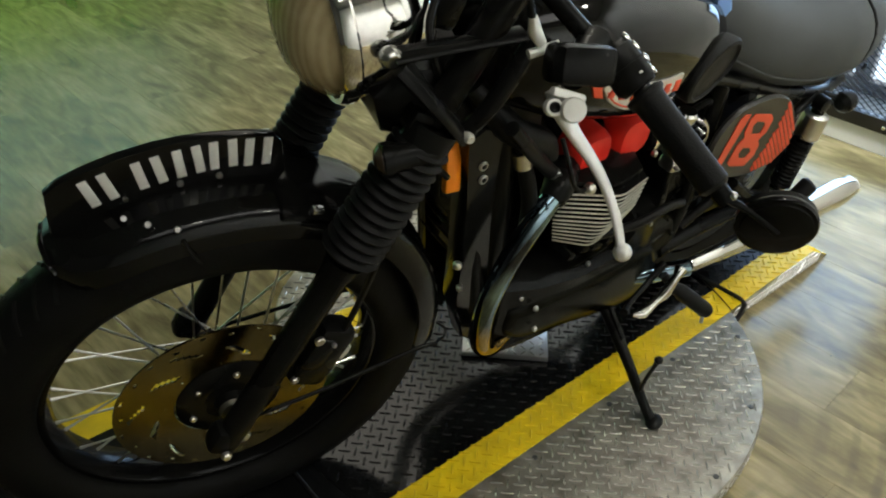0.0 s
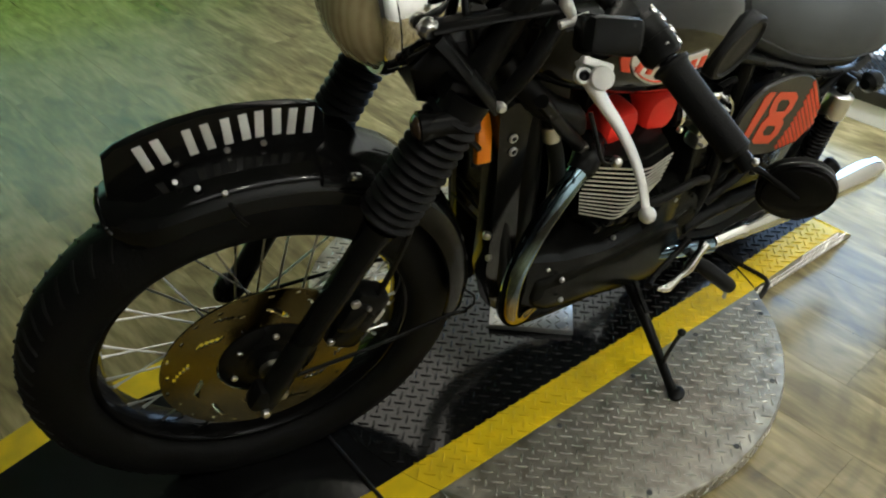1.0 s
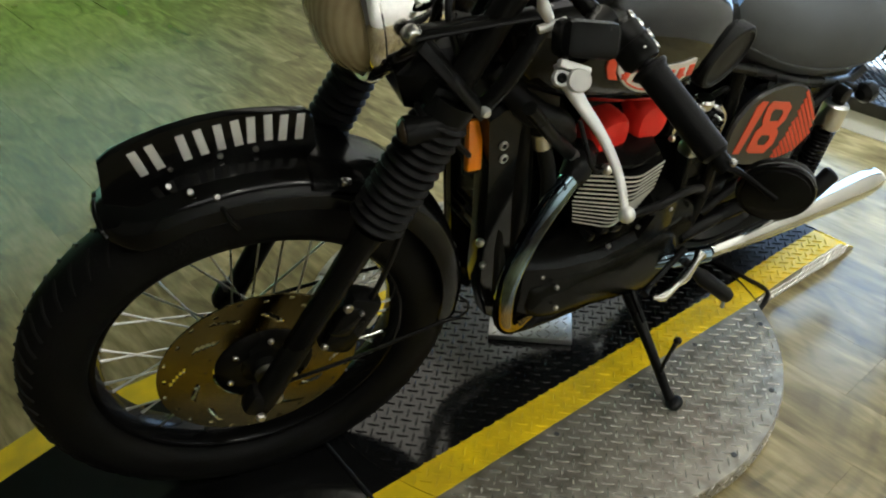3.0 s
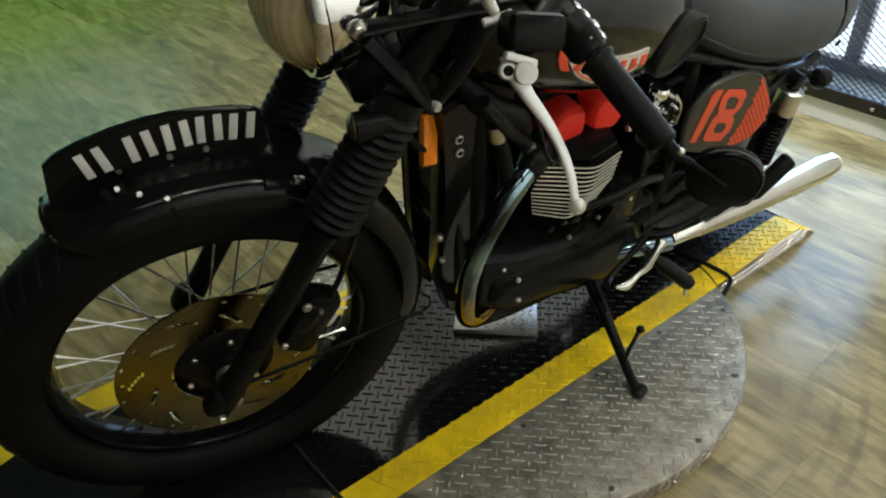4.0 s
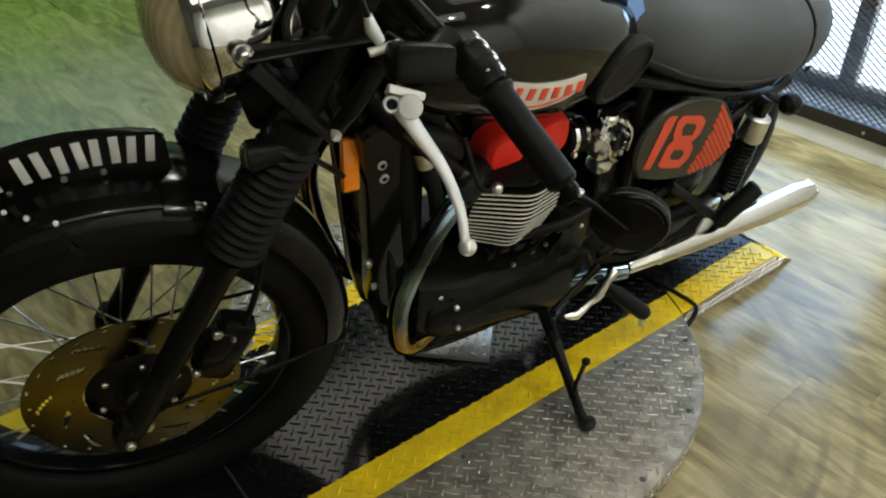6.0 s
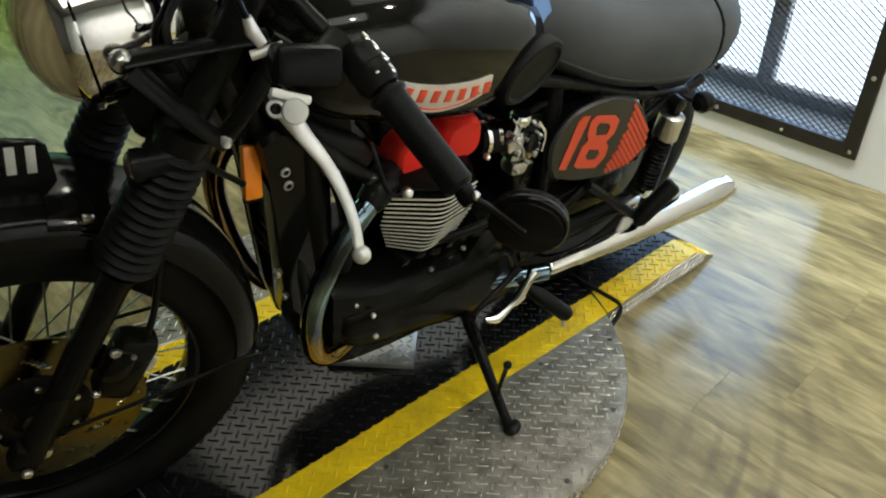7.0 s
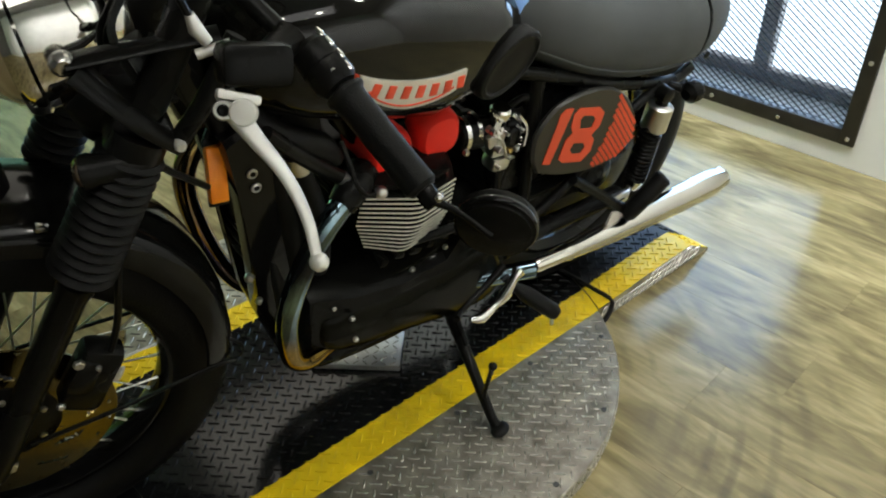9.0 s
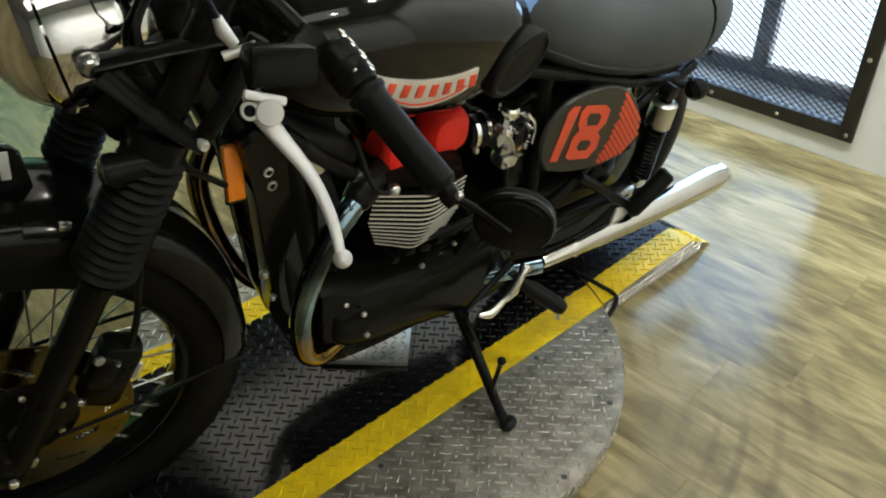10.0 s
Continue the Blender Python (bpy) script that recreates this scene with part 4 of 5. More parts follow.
part("clutch_lever", Geo().tube(lev, [0.0110, 0.0130, 0.0100, 0.0082, 0.0074, 0.0068, 0.0062], 14, 5, squash=0.66).ball(BL + vec((0.001, -0.002, -0.003)), 0.0105), ALLOY, bar, "bare alloy ball-ended clutch lever")
part("lever_boss", Geo().lathe([(0.009, -0.008), (0.0105, -0.006), (0.0105, 0.002), (0.009, 0.004), (0.006, 0.004), (0.005, 0.001), (0.002, 0.001)], PV + vec((-0.025, -0.004, 0.012)), (-0.42, -0.73, 0.54), 20), ALLOY, perch)
part("lever_screw", Geo().lathe([(0.0062, 0.0), (0.0062, 0.0048), (0.004, 0.0054), (0.002, 0.004)], PV + vec((-0.025, -0.004, 0.012)), (-0.42, -0.73, 0.54), 12), BLACK_SATIN, perch)
part("lever_foot", Geo().box(PV + vec((-0.008, -0.004, 0.022)), (0.046, 0.010, 0.010), pose(0, 0, 0, -30, 22, -14), 0.003), ALLOY, perch)
AD = vec((-0.385, -0.225, 0.985))
part("cable_adjuster", Geo().tube([AD + vec((-0.012, 0.004, -0.012)), AD + vec((0.022, -0.004, -0.004))], 0.0055, 10).tube([AD, AD + vec((-0.008, 0.006, 0.014)), AD + vec((-0.012, 0.008, 0.030))], [0.006, 0.008, 0.005], 10), ALLOY, perch, "alloy clutch cable adjuster")
part("clutch_cable", Geo().tube([AD + vec((-0.012, 0.008, 0.028)), AD + vec((-0.03, 0.02, 0.07)), (-0.44, -0.10, 1.08), (-0.44, 0.02, 1.0), (-0.36, 0.05, 0.90), (-0.30, 0.06, 0.72)], 0.004, 8, 6), SOFT_RUBBER, perch)
MC = vec((-0.178, -0.456, 0.820))
MN = (0.72, 0.68, 0.12)
mirror = part("bar_end_mirror", Geo().lathe([(0.004, -0.006), (0.0375, -0.0055), (0.040, -0.0045), (0.0405, -0.001), (0.0445, 0.0), (0.046, 0.002), (0.046, 0.015), (0.0435, 0.017)], MC, MN, 48), BLACK_SATIN, bar, "round black bar-end mirror")
part("mirror_rim", Geo().lathe([(0.0445, -0.001), (0.0465, 0.001), (0.0470, 0.004), (0.0462, 0.007), (0.0448, 0.006)], MC, MN, 48, loop=True), BLACK_GLOSS, mirror, "glossy black mirror rim")
part("mirror_glass", Geo().lathe([(0.001, 0.0140), (0.0430, 0.0140), (0.0430, 0.0160), (0.001, 0.0160)], MC, MN, 44), CHROME, mirror, "mirror glass")
part("mirror_stem", Geo().tube([G1 + gd * 0.012, (-0.213, -0.432, 0.842), MC + vec((-0.016, -0.012, 0.006))], [0.006, 0.004, 0.0045], 10, 3), BLACK_SATIN, mirror)
part("stem_clamp", Geo().tube([G1 + gd * 0.006, G1 + gd * 0.020], [0.0125, 0.011], 14), BLACK_SATIN, mirror)
part("clamp_screw", Geo().ball(G1 + gd * 0.014 + vec((0.002, -0.008, 0.009)), 0.0055), STEEL, mirror)

# tank
fitted = BODY_FIT


def ring_xz(x, zc, hw, up, down, n=28, power=2.4, yc=0.0):
    out = []
    for t in np.linspace(0, 2 * math.pi, n, endpoint=False):
        c, s = math.cos(t), math.sin(t)
        out.append((x, yc + hw * abs(c) ** (2 / power) * (1 if c >= 0 else -1), zc + (up if s > 0 else down) * abs(s) ** (2 / power) * (1 if s >= 0 else -1)))
    return out


TANK = [(-0.305, 0.845, 0.03, 0.03, 0.03), (-0.297, 0.845, 0.075, 0.055, 0.05), (-0.275, 0.842, 0.112, 0.085, 0.070), (-0.22, 0.835, 0.140, 0.106, 0.090), (-0.15, 0.828, 0.1535, 0.120, 0.108), (-0.08, 0.818, 0.1545, 0.122, 0.122),
        (-0.01, 0.808, 0.151, 0.115, 0.132), (0.05, 0.800, 0.144, 0.104, 0.118), (0.10, 0.796, 0.134, 0.090, 0.088), (0.145, 0.792, 0.118, 0.070, 0.06), (0.165, 0.79, 0.09, 0.045, 0.045), (0.172, 0.79, 0.04, 0.02, 0.02)]
tank = part("fuel_tank", Geo().loft([ring_xz(*p, n=44, power=2.8) for p in TANK]), TANK_PAINT, bike, "glossy black fuel tank")
part("filler_cap", Geo().lathe([(0.03, 0), (0.034, 0.004), (0.034, 0.014), (0.028, 0.02), (0.008, 0.021)], (-0.13, 0, 0.945), (0, 0, 1), 26), CHROME, tank, "chrome filler cap")


def tank_side(x, z):
    """How far out the tank's left face stands."""
    zc, hw, up, dn = (np.interp(x, [q[0] for q in TANK], [q[i] for q in TANK]) for i in (1, 2, 3, 4))
    k = min(0.97, abs(z - zc) / (up if z > zc else dn))
    return -hw * (1 - k ** 2.8) ** (1 / 2.8)


# tank badge: silver plate with a curved underline, and plain red bars for its lettering
top = [p[:2] for p in spline([(-0.161, 0.836, 0), (-0.125, 0.820, 0), (-0.077, 0.805, 0), (-0.027, 0.796, 0), (0.018, 0.794, 0)], 4)]
low = [p[:2] for p in spline([(-0.158, 0.815, 0), (-0.135, 0.786, 0), (-0.090, 0.760, 0), (-0.035, 0.756, 0), (0.016, 0.770, 0)], 4)]
rings = []
for (xa, za), (xb, zb) in zip(top, low):
    col = [((1 - t) * xa + t * xb, (1 - t) * za + t * zb) for t in (0, 0.25, 0.5, 0.75, 1)]
    rings.append([(x, tank_side(x, z) + 0.003, z) for x, z in col] + [(x, tank_side(x, z) - 0.0035, z) for x, z in reversed(col)])
badge = part("tank_badge", Geo().loft(rings), BADGE, tank, "silver tank badge with red bars")
for q in range(7):
    x = -0.140 + q * 0.0245
    z = np.interp(x, [p[0] for p in top], [p[1] for p in top]) - 0.0175
    a = np.interp(x, [p[0] for p in top], np.gradient([p[1] for p in top], [p[0] for p in top]))
    tilt = math.degrees(math.atan2(tank_side(x, z + 0.008) - tank_side(x, z - 0.008), 0.016))
    part("bar", Geo().box((x, tank_side(x, z) - 0.0042, z), (0.0125, 0.002, 0.0200), pose(0, 0, 0, -tilt, -math.degrees(math.atan(a)), 0), 0.0005), RED_FLAT, badge, "plain red bar")
swoosh = spline([(-0.150, 0, 0.810), (-0.130, 0, 0.788), (-0.090, 0, 0.767), (-0.040, 0, 0.763), (-0.005, 0, 0.772)], 5)
part("badge_line", Geo().tube([(p[0], tank_side(p[0], p[2]) - 0.0035, p[2]) for p in swoosh], 0.0017, 6), RED_FLAT, badge)

tab = [(-0.176, 0.843), (-0.163, 0.837), (-0.161, 0.815), (-0.154, 0.800), (-0.170, 0.804), (-0.178, 0.824)]
part("badge_tab", Geo().loft([[(x, tank_side(x, z) + d, z) for x, z in tab] for d in (0.003, -0.003)]), RED_FLAT, badge, "plain red tab")

# knee pad
kp = Matrix.Translation((0.112, -0.132, 0.768)) @ pose(0, 0, 0, 2, 0, 7) @ pose(0, 0, 0, 0, -28, 0)
g = Geo()
kpo = [(0.070 * math.cos(t), 0.042 * math.sin(t)) for t in np.linspace(0, 2 * math.pi, 32, endpoint=False)]
rings = []
for k, dpt in ((1.0, 0.014), (1.0, -0.006), (0.95, -0.011), (0.86, -0.0125), (0.81, -0.0085), (0.76, -0.0078), (0.4, -0.0095)):
    rings.append([kp @ Vector((a * k, dpt, b * k)) for a, b in kpo])
pad = part("knee_pad", g.loft(rings), SOFT_RUBBER, tank, "oval black rubber knee pad")

# seat with humped tail
seat = part("seat", Geo().loft([ring_xz(*p) for p in [
    (0.150, 0.80, 0.05, 0.04, 0.03), (0.158, 0.795, 0.085, 0.065, 0.045), (0.185, 0.785, 0.105, 0.085, 0.055), (0.24, 0.765, 0.122, 0.092, 0.068), (0.31, 0.742, 0.134, 0.090, 0.088), (0.39, 0.722, 0.142, 0.088, 0.100), (0.47, 0.706, 0.146, 0.092, 0.106), (0.55, 0.696, 0.147, 0.098, 0.107), (0.618, 0.690, 0.145, 0.102, 0.102), (0.624, 0.690, 0.141, 0.100, 0.098)]]), VINYL, bike, "dark grey vinyl seat")
part("seat_cowl", Geo().loft([ring_xz(*p) for p in [
    (0.626, 0.690, 0.140, 0.100, 0.096), (0.630, 0.690, 0.144, 0.104, 0.100), (0.67, 0.690, 0.138, 0.100, 0.086), (0.71, 0.692, 0.122, 0.088, 0.056), (0.742, 0.695, 0.095, 0.07, 0.042), (0.758, 0.697, 0.06, 0.05, 0.03), (0.764, 0.698, 0.02, 0.02, 0.012)]]), VINYL, seat, "padded rear hump of the seat")
part("cowl_button", Geo().lathe([(0.008, 0), (0.008, 0.003), (0.002, 0.005)], (0.645, -0.1405, 0.645), (0, -1, -0.1), 12), BLACK_SATIN, seat)
part("gap_highlight", Geo().prism([(0.122, 0.900), (0.142, 0.838), (0.158, 0.806), (0.198, 0.774), (0.193, 0.815), (0.168, 0.862), (0.144, 0.908)], Matrix.Translation((0, -0.072, 0)) @ Matrix(((1, 0, 0, 0), (0, 0, -1, 0), (0, 1, 0, 0), (0, 0, 0, 1))), 0.016, 0.004), mat("blue_highlight_paint", (0.22, 0.42, 0.85), 0.12, var=0.1), seat, "blue strip painted as the highlight in the gap between tank and seat")
part("seat_seam", Geo().loft([ring_xz(0.6235, 0.690, 0.1445, 0.1035, 0.1015), ring_xz(0.6275, 0.690, 0.1445, 0.1035, 0.1015)]), BLACK_SATIN, seat)

seam = []
for x, zc, hw, up, dn in ((0.19, 0.783, 0.106, 0.086, 0.058), (0.24, 0.765, 0.122, 0.092, 0.068), (0.31, 0.742, 0.134, 0.090, 0.088), (0.39, 0.722, 0.142, 0.088, 0.100), (0.47, 0.706, 0.146, 0.092, 0.106), (0.55, 0.696, 0.147, 0.098, 0.107), (0.615, 0.690, 0.145, 0.102, 0.102)):
    seam.append((x, -hw * math.cos(radians(24)) ** (2 / 2.4) - 0.0004, zc - dn * math.sin(radians(24)) ** (2 / 2.4)))
part("piping", Geo().tube(seam, 0.0022, 8, 5), VINYL, seat, "thin stitched seam along the seat")

# oval side panel with racing number
SIDE = Matrix(((1, 0, 0, 0), (0, 0, -1, 0), (0, 1, 0, 0), (0, 0, 0, 1)))   # outline in rear-up, drawn out to the left


def face(y):
    return Matrix.Translation((0, y, 0)) @ SIDE


oval = [p[:2] for p in spline([(0.222, 0.512, 0), (0.202, 0.556, 0), (0.204, 0.608, 0), (0.249, 0.652, 0), (0.344, 0.657, 0), (0.418, 0.622, 0), (0.470, 0.556, 0), (0.480, 0.506, 0), (0.446, 0.471, 0), (0.373, 0.465, 0), (0.288, 0.484, 0), (0.222, 0.512, 0)], 5)][:-1]
panel = part("side_panel", Geo().prism(oval, face(-0.128), 0.013, 0.005), mat("grey_side_panel", (0.014, 0.0135, 0.0115), 0.38, var=0.2, bump=0.1), bike, "dark grey oval side panel with a red 18 and red hatching")


def figure(name, outer, holes, label):
    """A flat figure with holes, as one mesh."""
    bm = bmesh.new()
    for loop in [outer] + holes:
        vs = [bm.verts.new((a, -0.1412, b)) for a, b in loop]
        for p, q in zip(vs, vs[1:] + vs[:1]):
            bm.edges.new((p, q))
    bmesh.ops.triangle_fill(bm, use_beauty=True, use_dissolve=False, edges=bm.edges[:])
    out = bmesh.ops.extrude_face_region(bm, geom=bm.faces[:])
    bmesh.ops.translate(bm, vec=(0, -0.0012, 0), verts=[v for v in out["geom"] if isinstance(v, bmesh.types.BMVert)])
    bm.verts.index_update()
    g = Geo()
    g.add([v.co for v in bm.verts], [[v.index for v in f.verts] for f in bm.faces])
    bm.free()
    return part(name, g, RED_FLAT, panel, label)


figure("figure_one", [(0.228, 0.533), (0.248, 0.526), (0.281, 0.636), (0.262, 0.641), (0.250, 0.632), (0.248, 0.620)], [], "slanted red figure 1")
figure("figure_eight", [(0.269, 0.529), (0.281, 0.517), (0.334, 0.5), (0.355, 0.517), (0.357, 0.543), (0.346, 0.557), (0.364, 0.572), (0.368, 0.6), (0.352, 0.616), (0.297, 0.632), (0.285, 0.622), (0.284, 0.595), (0.292, 0.580), (0.277, 0.568)],
       [[(0.305, 0.604), (0.312, 0.611), (0.339, 0.602), (0.346, 0.592), (0.341, 0.575), (0.310, 0.583)], [(0.295, 0.542), (0.302, 0.554), (0.329, 0.545), (0.335, 0.534), (0.327, 0.522), (0.303, 0.529)]], "slanted red figure 8")


def inside(x, z):
    """Whether a place lies within the panel's outline, right of the hatching's edge."""
    hits = False
    for (xa, za), (xb, zb) in zip(oval, oval[1:] + oval[:1]):
        if (za > z) != (zb > z) and x < (xb - xa) * (z - za) / (zb - za) + xa:
            hits = not hits
    return hits and x > 0.356 + 0.042 * math.sin(min(1.9, (z - 0.470) / 0.085))


g = Geo()
for i in range(-14, 30):
    for j in range(-14, 30):
        x, z = 0.420 + (i - j) * 0.0062 + (i + j) * 0.0012, 0.450 + (i + j) * 0.0062
        quad = [(x, z - 0.0051), (x + 0.0051, z), (x, z + 0.0051), (x - 0.0051, z)]
        if all(inside(a, b) for a, b in quad):
            g.add([(a, -0.1408, b) for a, b in quad] + [(a, -0.1424, b) for a, b in quad], [(0, 1, 2, 3), (7, 6, 5, 4), (0, 1, 5, 4), (1, 2, 6, 5), (2, 3, 7, 6), (3, 0, 4, 7)])
tagged(part("hatching", g, RED_FLAT, panel, "red lattice hatching", sharp=20), kind="stuff")

# ---------- engine ----------
engine = part("crankcase", Geo().loft([[(x, y, z) for y, z in ((-w, b + 0.02), (-w, t - 0.02), (-w + 0.03, t), (w - 0.03, t), (w, t - 0.02), (w, b + 0.02), (w - 0.03, b), (-w + 0.03, b))] for x, w, b, t in
    [(-0.235, 0.09, 0.30, 0.40), (-0.222, 0.115, 0.27, 0.43), (-0.15, 0.130, 0.245, 0.415), (-0.05, 0.132, 0.23, 0.395), (0.04, 0.132, 0.23, 0.405), (0.075, 0.132, 0.23, 0.46), (0.14, 0.12, 0.25, 0.455), (0.185, 0.10, 0.28, 0.43), (0.20, 0.08, 0.30, 0.40)]]), BLACK_CASE, bike, "black engine with finned cylinders and red cam cover ends")
INWARD = Matrix.Translation((0.022, 0.048, -0.044))
cover = part("clutch_cover", Geo().prism([p[:2] for p in spline([(-0.215, 0.312, 0), (-0.246, 0.355, 0), (-0.248, 0.405, 0), (-0.222, 0.438, 0), (-0.15, 0.438, 0), (-0.09, 0.436, 0), (-0.04, 0.442, 0), (0.026, 0.462, 0), (0.099, 0.476, 0), (0.16, 0.463, 0), (0.197, 0.425, 0), (0.205, 0.36, 0), (0.17, 0.308, 0), (0.10, 0.256, 0), (0.01, 0.258, 0), (-0.096, 0.281, 0), (-0.17, 0.298, 0), (-0.215, 0.312, 0)], 4)][:-1], face(-0.130), 0.034, 0.008).moved(INWARD), COVER_PAINT, engine, "smooth brown-black side cover")
low = [p[:2] for p in spline([(-0.228, 0.398, 0), (-0.176, 0.412, 0), (-0.097, 0.404, 0), (-0.005, 0.408, 0), (0.083, 0.408, 0), (0.140, 0.386, 0), (0.172, 0.330, 0), (0.165, 0.262, 0), (0.095, 0.250, 0), (0.01, 0.266, 0), (-0.096, 0.291, 0), (-0.19, 0.312, 0), (-0.228, 0.345, 0), (-0.228, 0.398, 0)], 5)][:-1]
mid = np.mean(low, 0)
part("cover_bulge", Geo().loft([[(*(mid + (vec(p) - mid) * k)[:1], -y, (mid + (vec(p) - mid) * k)[1]) for p in low] for k, y in ((1.0, 0.160), (0.995, 0.167), (0.965, 0.174), (0.90, 0.1795), (0.75, 0.184), (0.5, 0.187), (0.2, 0.188))]).moved(INWARD), COVER_PAINT, cover, sharp=60)
for x, y, z in ((-0.205, -0.164, 0.426), (-0.180, -0.181, 0.402), (-0.176, -0.187, 0.352), (-0.049, -0.163, 0.432), (0.02, -0.163, 0.452), (0.102, -0.163, 0.465), (0.158, -0.163, 0.451), (0.188, -0.163, 0.40), (-0.1, -0.164, 0.420)):
    part("case_bolt", Geo().bolt((x, y - 0.004, z), (0, -1, 0), 0.0050, 0.006, 8).moved(INWARD), STEEL if x < 0.15 else BLACK_SATIN, cover)
for k in range(7):
    x = -0.095 + k * 0.031
    part("case_rib", Geo().box((x, -0.120, 0.448 + 0.004 * math.sin(2 * k)), (0.016 + 0.005 * (k % 3), 0.03, 0.016), pose(0, 0, 0, 0, 20, 0), 0.004), BLACK_CASE, engine)
part("engine_link", Geo().tube([(0.048, -0.170, 0.430), (0.07, -0.171, 0.440), (0.095, -0.170, 0.447)], [0.0016, 0.0022, 0.0016], 8, 3), BLACK_SATIN, engine)
part("case_hose", Geo().tube([(-0.03, -0.125, 0.462), (0.04, -0.15, 0.482), (0.11, -0.152, 0.492), (0.17, -0.14, 0.47), (0.19, -0.12, 0.44)], 0.008, 10, 5), SOFT_RUBBER, engine)

# finned cylinders
FIN_Z = [0.465, 0.525, 0.588]
FIN_X = {"front": [-0.112, -0.132, -0.129], "corner": [-0.063, -0.052, -0.048], "rear": [0.012, 0.025, 0.025]}
FIN_Y = {"front": [-0.096, -0.103, -0.115], "corner": [-0.140, -0.157, -0.163], "rear": [-0.125, -0.142, -0.148]}


def fin_outline(z, inset=0.0):
    """The fins' plan at a height: front corner, rounded outer corner and rear corner, mirrored."""
    a, b, c = (vec((np.interp(z, FIN_Z, FIN_X[k]), np.interp(z, FIN_Z, FIN_Y[k]), 0)) for k in ("front", "corner", "rear"))
    half = [vec((a[0] - 0.004, 0, 0)), a, b + 0.16 * (a - b), b + 0.05 * (a - b) + 0.05 * (c - b), b + 0.16 * (c - b), c, vec((c[0] + 0.03, -0.09, 0)), vec((c[0] + 0.03, 0, 0))]
    mid = vec((-0.045, 0, 0))
    pts = half + [p * (1, -1, 1) for p in reversed(half[1:-1])]
    return [tuple((p + inset * unit(mid - p))[:2]) for p in pts]


part("cylinder_core", Geo().loft([[(x, y, z) for x, y in fin_outline(z, d)] for d, z in ((0.055, 0.36), (0.040, 0.46), (0.032, 0.525), (0.034, 0.592))]), BLACK_CASE, engine)
LEVELS = [(0.4650 + 0.0101 * i, 0.0014) for i in range(6)] + [(0.5258 + 0.0104 * i, 0.0017) for i in range(7)]
for z, h in LEVELS:
    rim, rin = fin_outline(z), fin_outline(z, 0.0022)
    fin = part("fin", Geo().loft([[(x, y, z - 0.0010) for x, y in rin], [(x, y, z + 0.0010) for x, y in rin]]), BLACK_CASE, engine)
    part("fin_edge", Geo().loft([[(q[0], q[1], z - 0.0009), (p[0], p[1], z - h), (p[0], p[1], z + h), (q[0], q[1], z + 0.0009)] for p, q in zip(rim[1:6], rin[1:6])]), ALLOY, fin, "bright machined fin edge")
head = part("cylinder_head", Geo().loft([[(x, y, z) for x, y in fin_outline(0.588, d)] for d, z in ((0.030, 0.592), (0.014, 0.596), (0.014, 0.604), (0.034, 0.608), (0.080, 0.614), (0.100, 0.66))]), BLACK_CASE, engine, "black cylinder head")
for x, zc, rx, rz in ((-0.059, 0.629, 0.039, 0.037), (0.032, 0.633, 0.040, 0.041)):
    hump = []
    for y, r in ((0.0, 1.0), (-0.064, 1.0), (-0.078, 0.985), (-0.088, 0.93), (-0.0945, 0.80), (-0.0965, 0.50), (-0.097, 0.15)):
        ring = []
        for t in np.linspace(0, 2 * math.pi, 28, endpoint=False):
            c, s = math.cos(t), math.sin(t)
            ring.append((x + r * rx * abs(c) ** 0.72 * (1 if c > 0 else -1), y, zc + r * rz * abs(s) ** 0.72 * (1 if s > 0 else -1)))
        hump.append(ring)
    part("cam_cover", Geo().loft(hump), RED, engine, "glossy red cam cover end")
part("cover_bolt", Geo().bolt((0.070, -0.110, 0.600), (0, -1, 0), 0.006, 0.008, 8), STEEL, engine)
part("cam_bridge", Geo().box((-0.01, 0.0, 0.655), (0.19, 0.09, 0.06), None, 0.015), BLACK_CASE, engine)
part("head_pipe", Geo().tube([(-0.160, -0.105, 0.702), (-0.158, -0.130, 0.667), (-0.153, -0.142, 0.640), (-0.140, -0.147, 0.624), (-0.121, -0.146, 0.622)], 0.004, 8, 4), BLACK_SATIN, engine)
part("pipe_union", Geo().ball((-0.118, -0.148, 0.621), 0.0100), STEEL, engine)

# throttle body and inlet
inlet = part("throttle_body", Geo().tube([(0.080, -0.070, 0.606), (0.105, -0.074, 0.604), (0.15, -0.078, 0.598), (0.19, -0.080, 0.590)], [0.028, 0.030, 0.028, 0.032], 20), BLACK_SATIN, bike, "alloy and black throttle body")
for x in (0.083, 0.106):
    part("clamp", Geo().tube([(x, -0.071, 0.606), (x + 0.008, -0.0715, 0.605)], 0.0325, 22), CHROME, inlet, "bright hose clamp")
part("top_cap", Geo().tube([(0.150, -0.092, 0.612), (0.149, -0.096, 0.636), (0.149, -0.097, 0.640), (0.149, -0.098, 0.652), (0.149, -0.098, 0.656)], [0.016, 0.017, 0.0195, 0.0195, 0.016], 20), CHROME, inlet, "bright alloy cap")
part("carburettor_body", Geo().box((0.150, -0.098, 0.588), (0.040, 0.036, 0.052), pose(0, 0, 0, 0, 8, 0), 0.008).box((0.128, -0.104, 0.600), (0.022, 0.020, 0.026), pose(0, 0, 0, 0, -15, 0), 0.005), STEEL, inlet, "grey cast alloy body")
part("float_bowl", Geo().box((0.154, -0.100, 0.545), (0.044, 0.038, 0.030), pose(0, 0, 0, 0, 6, 0), 0.010), STEEL, inlet, "alloy float bowl")
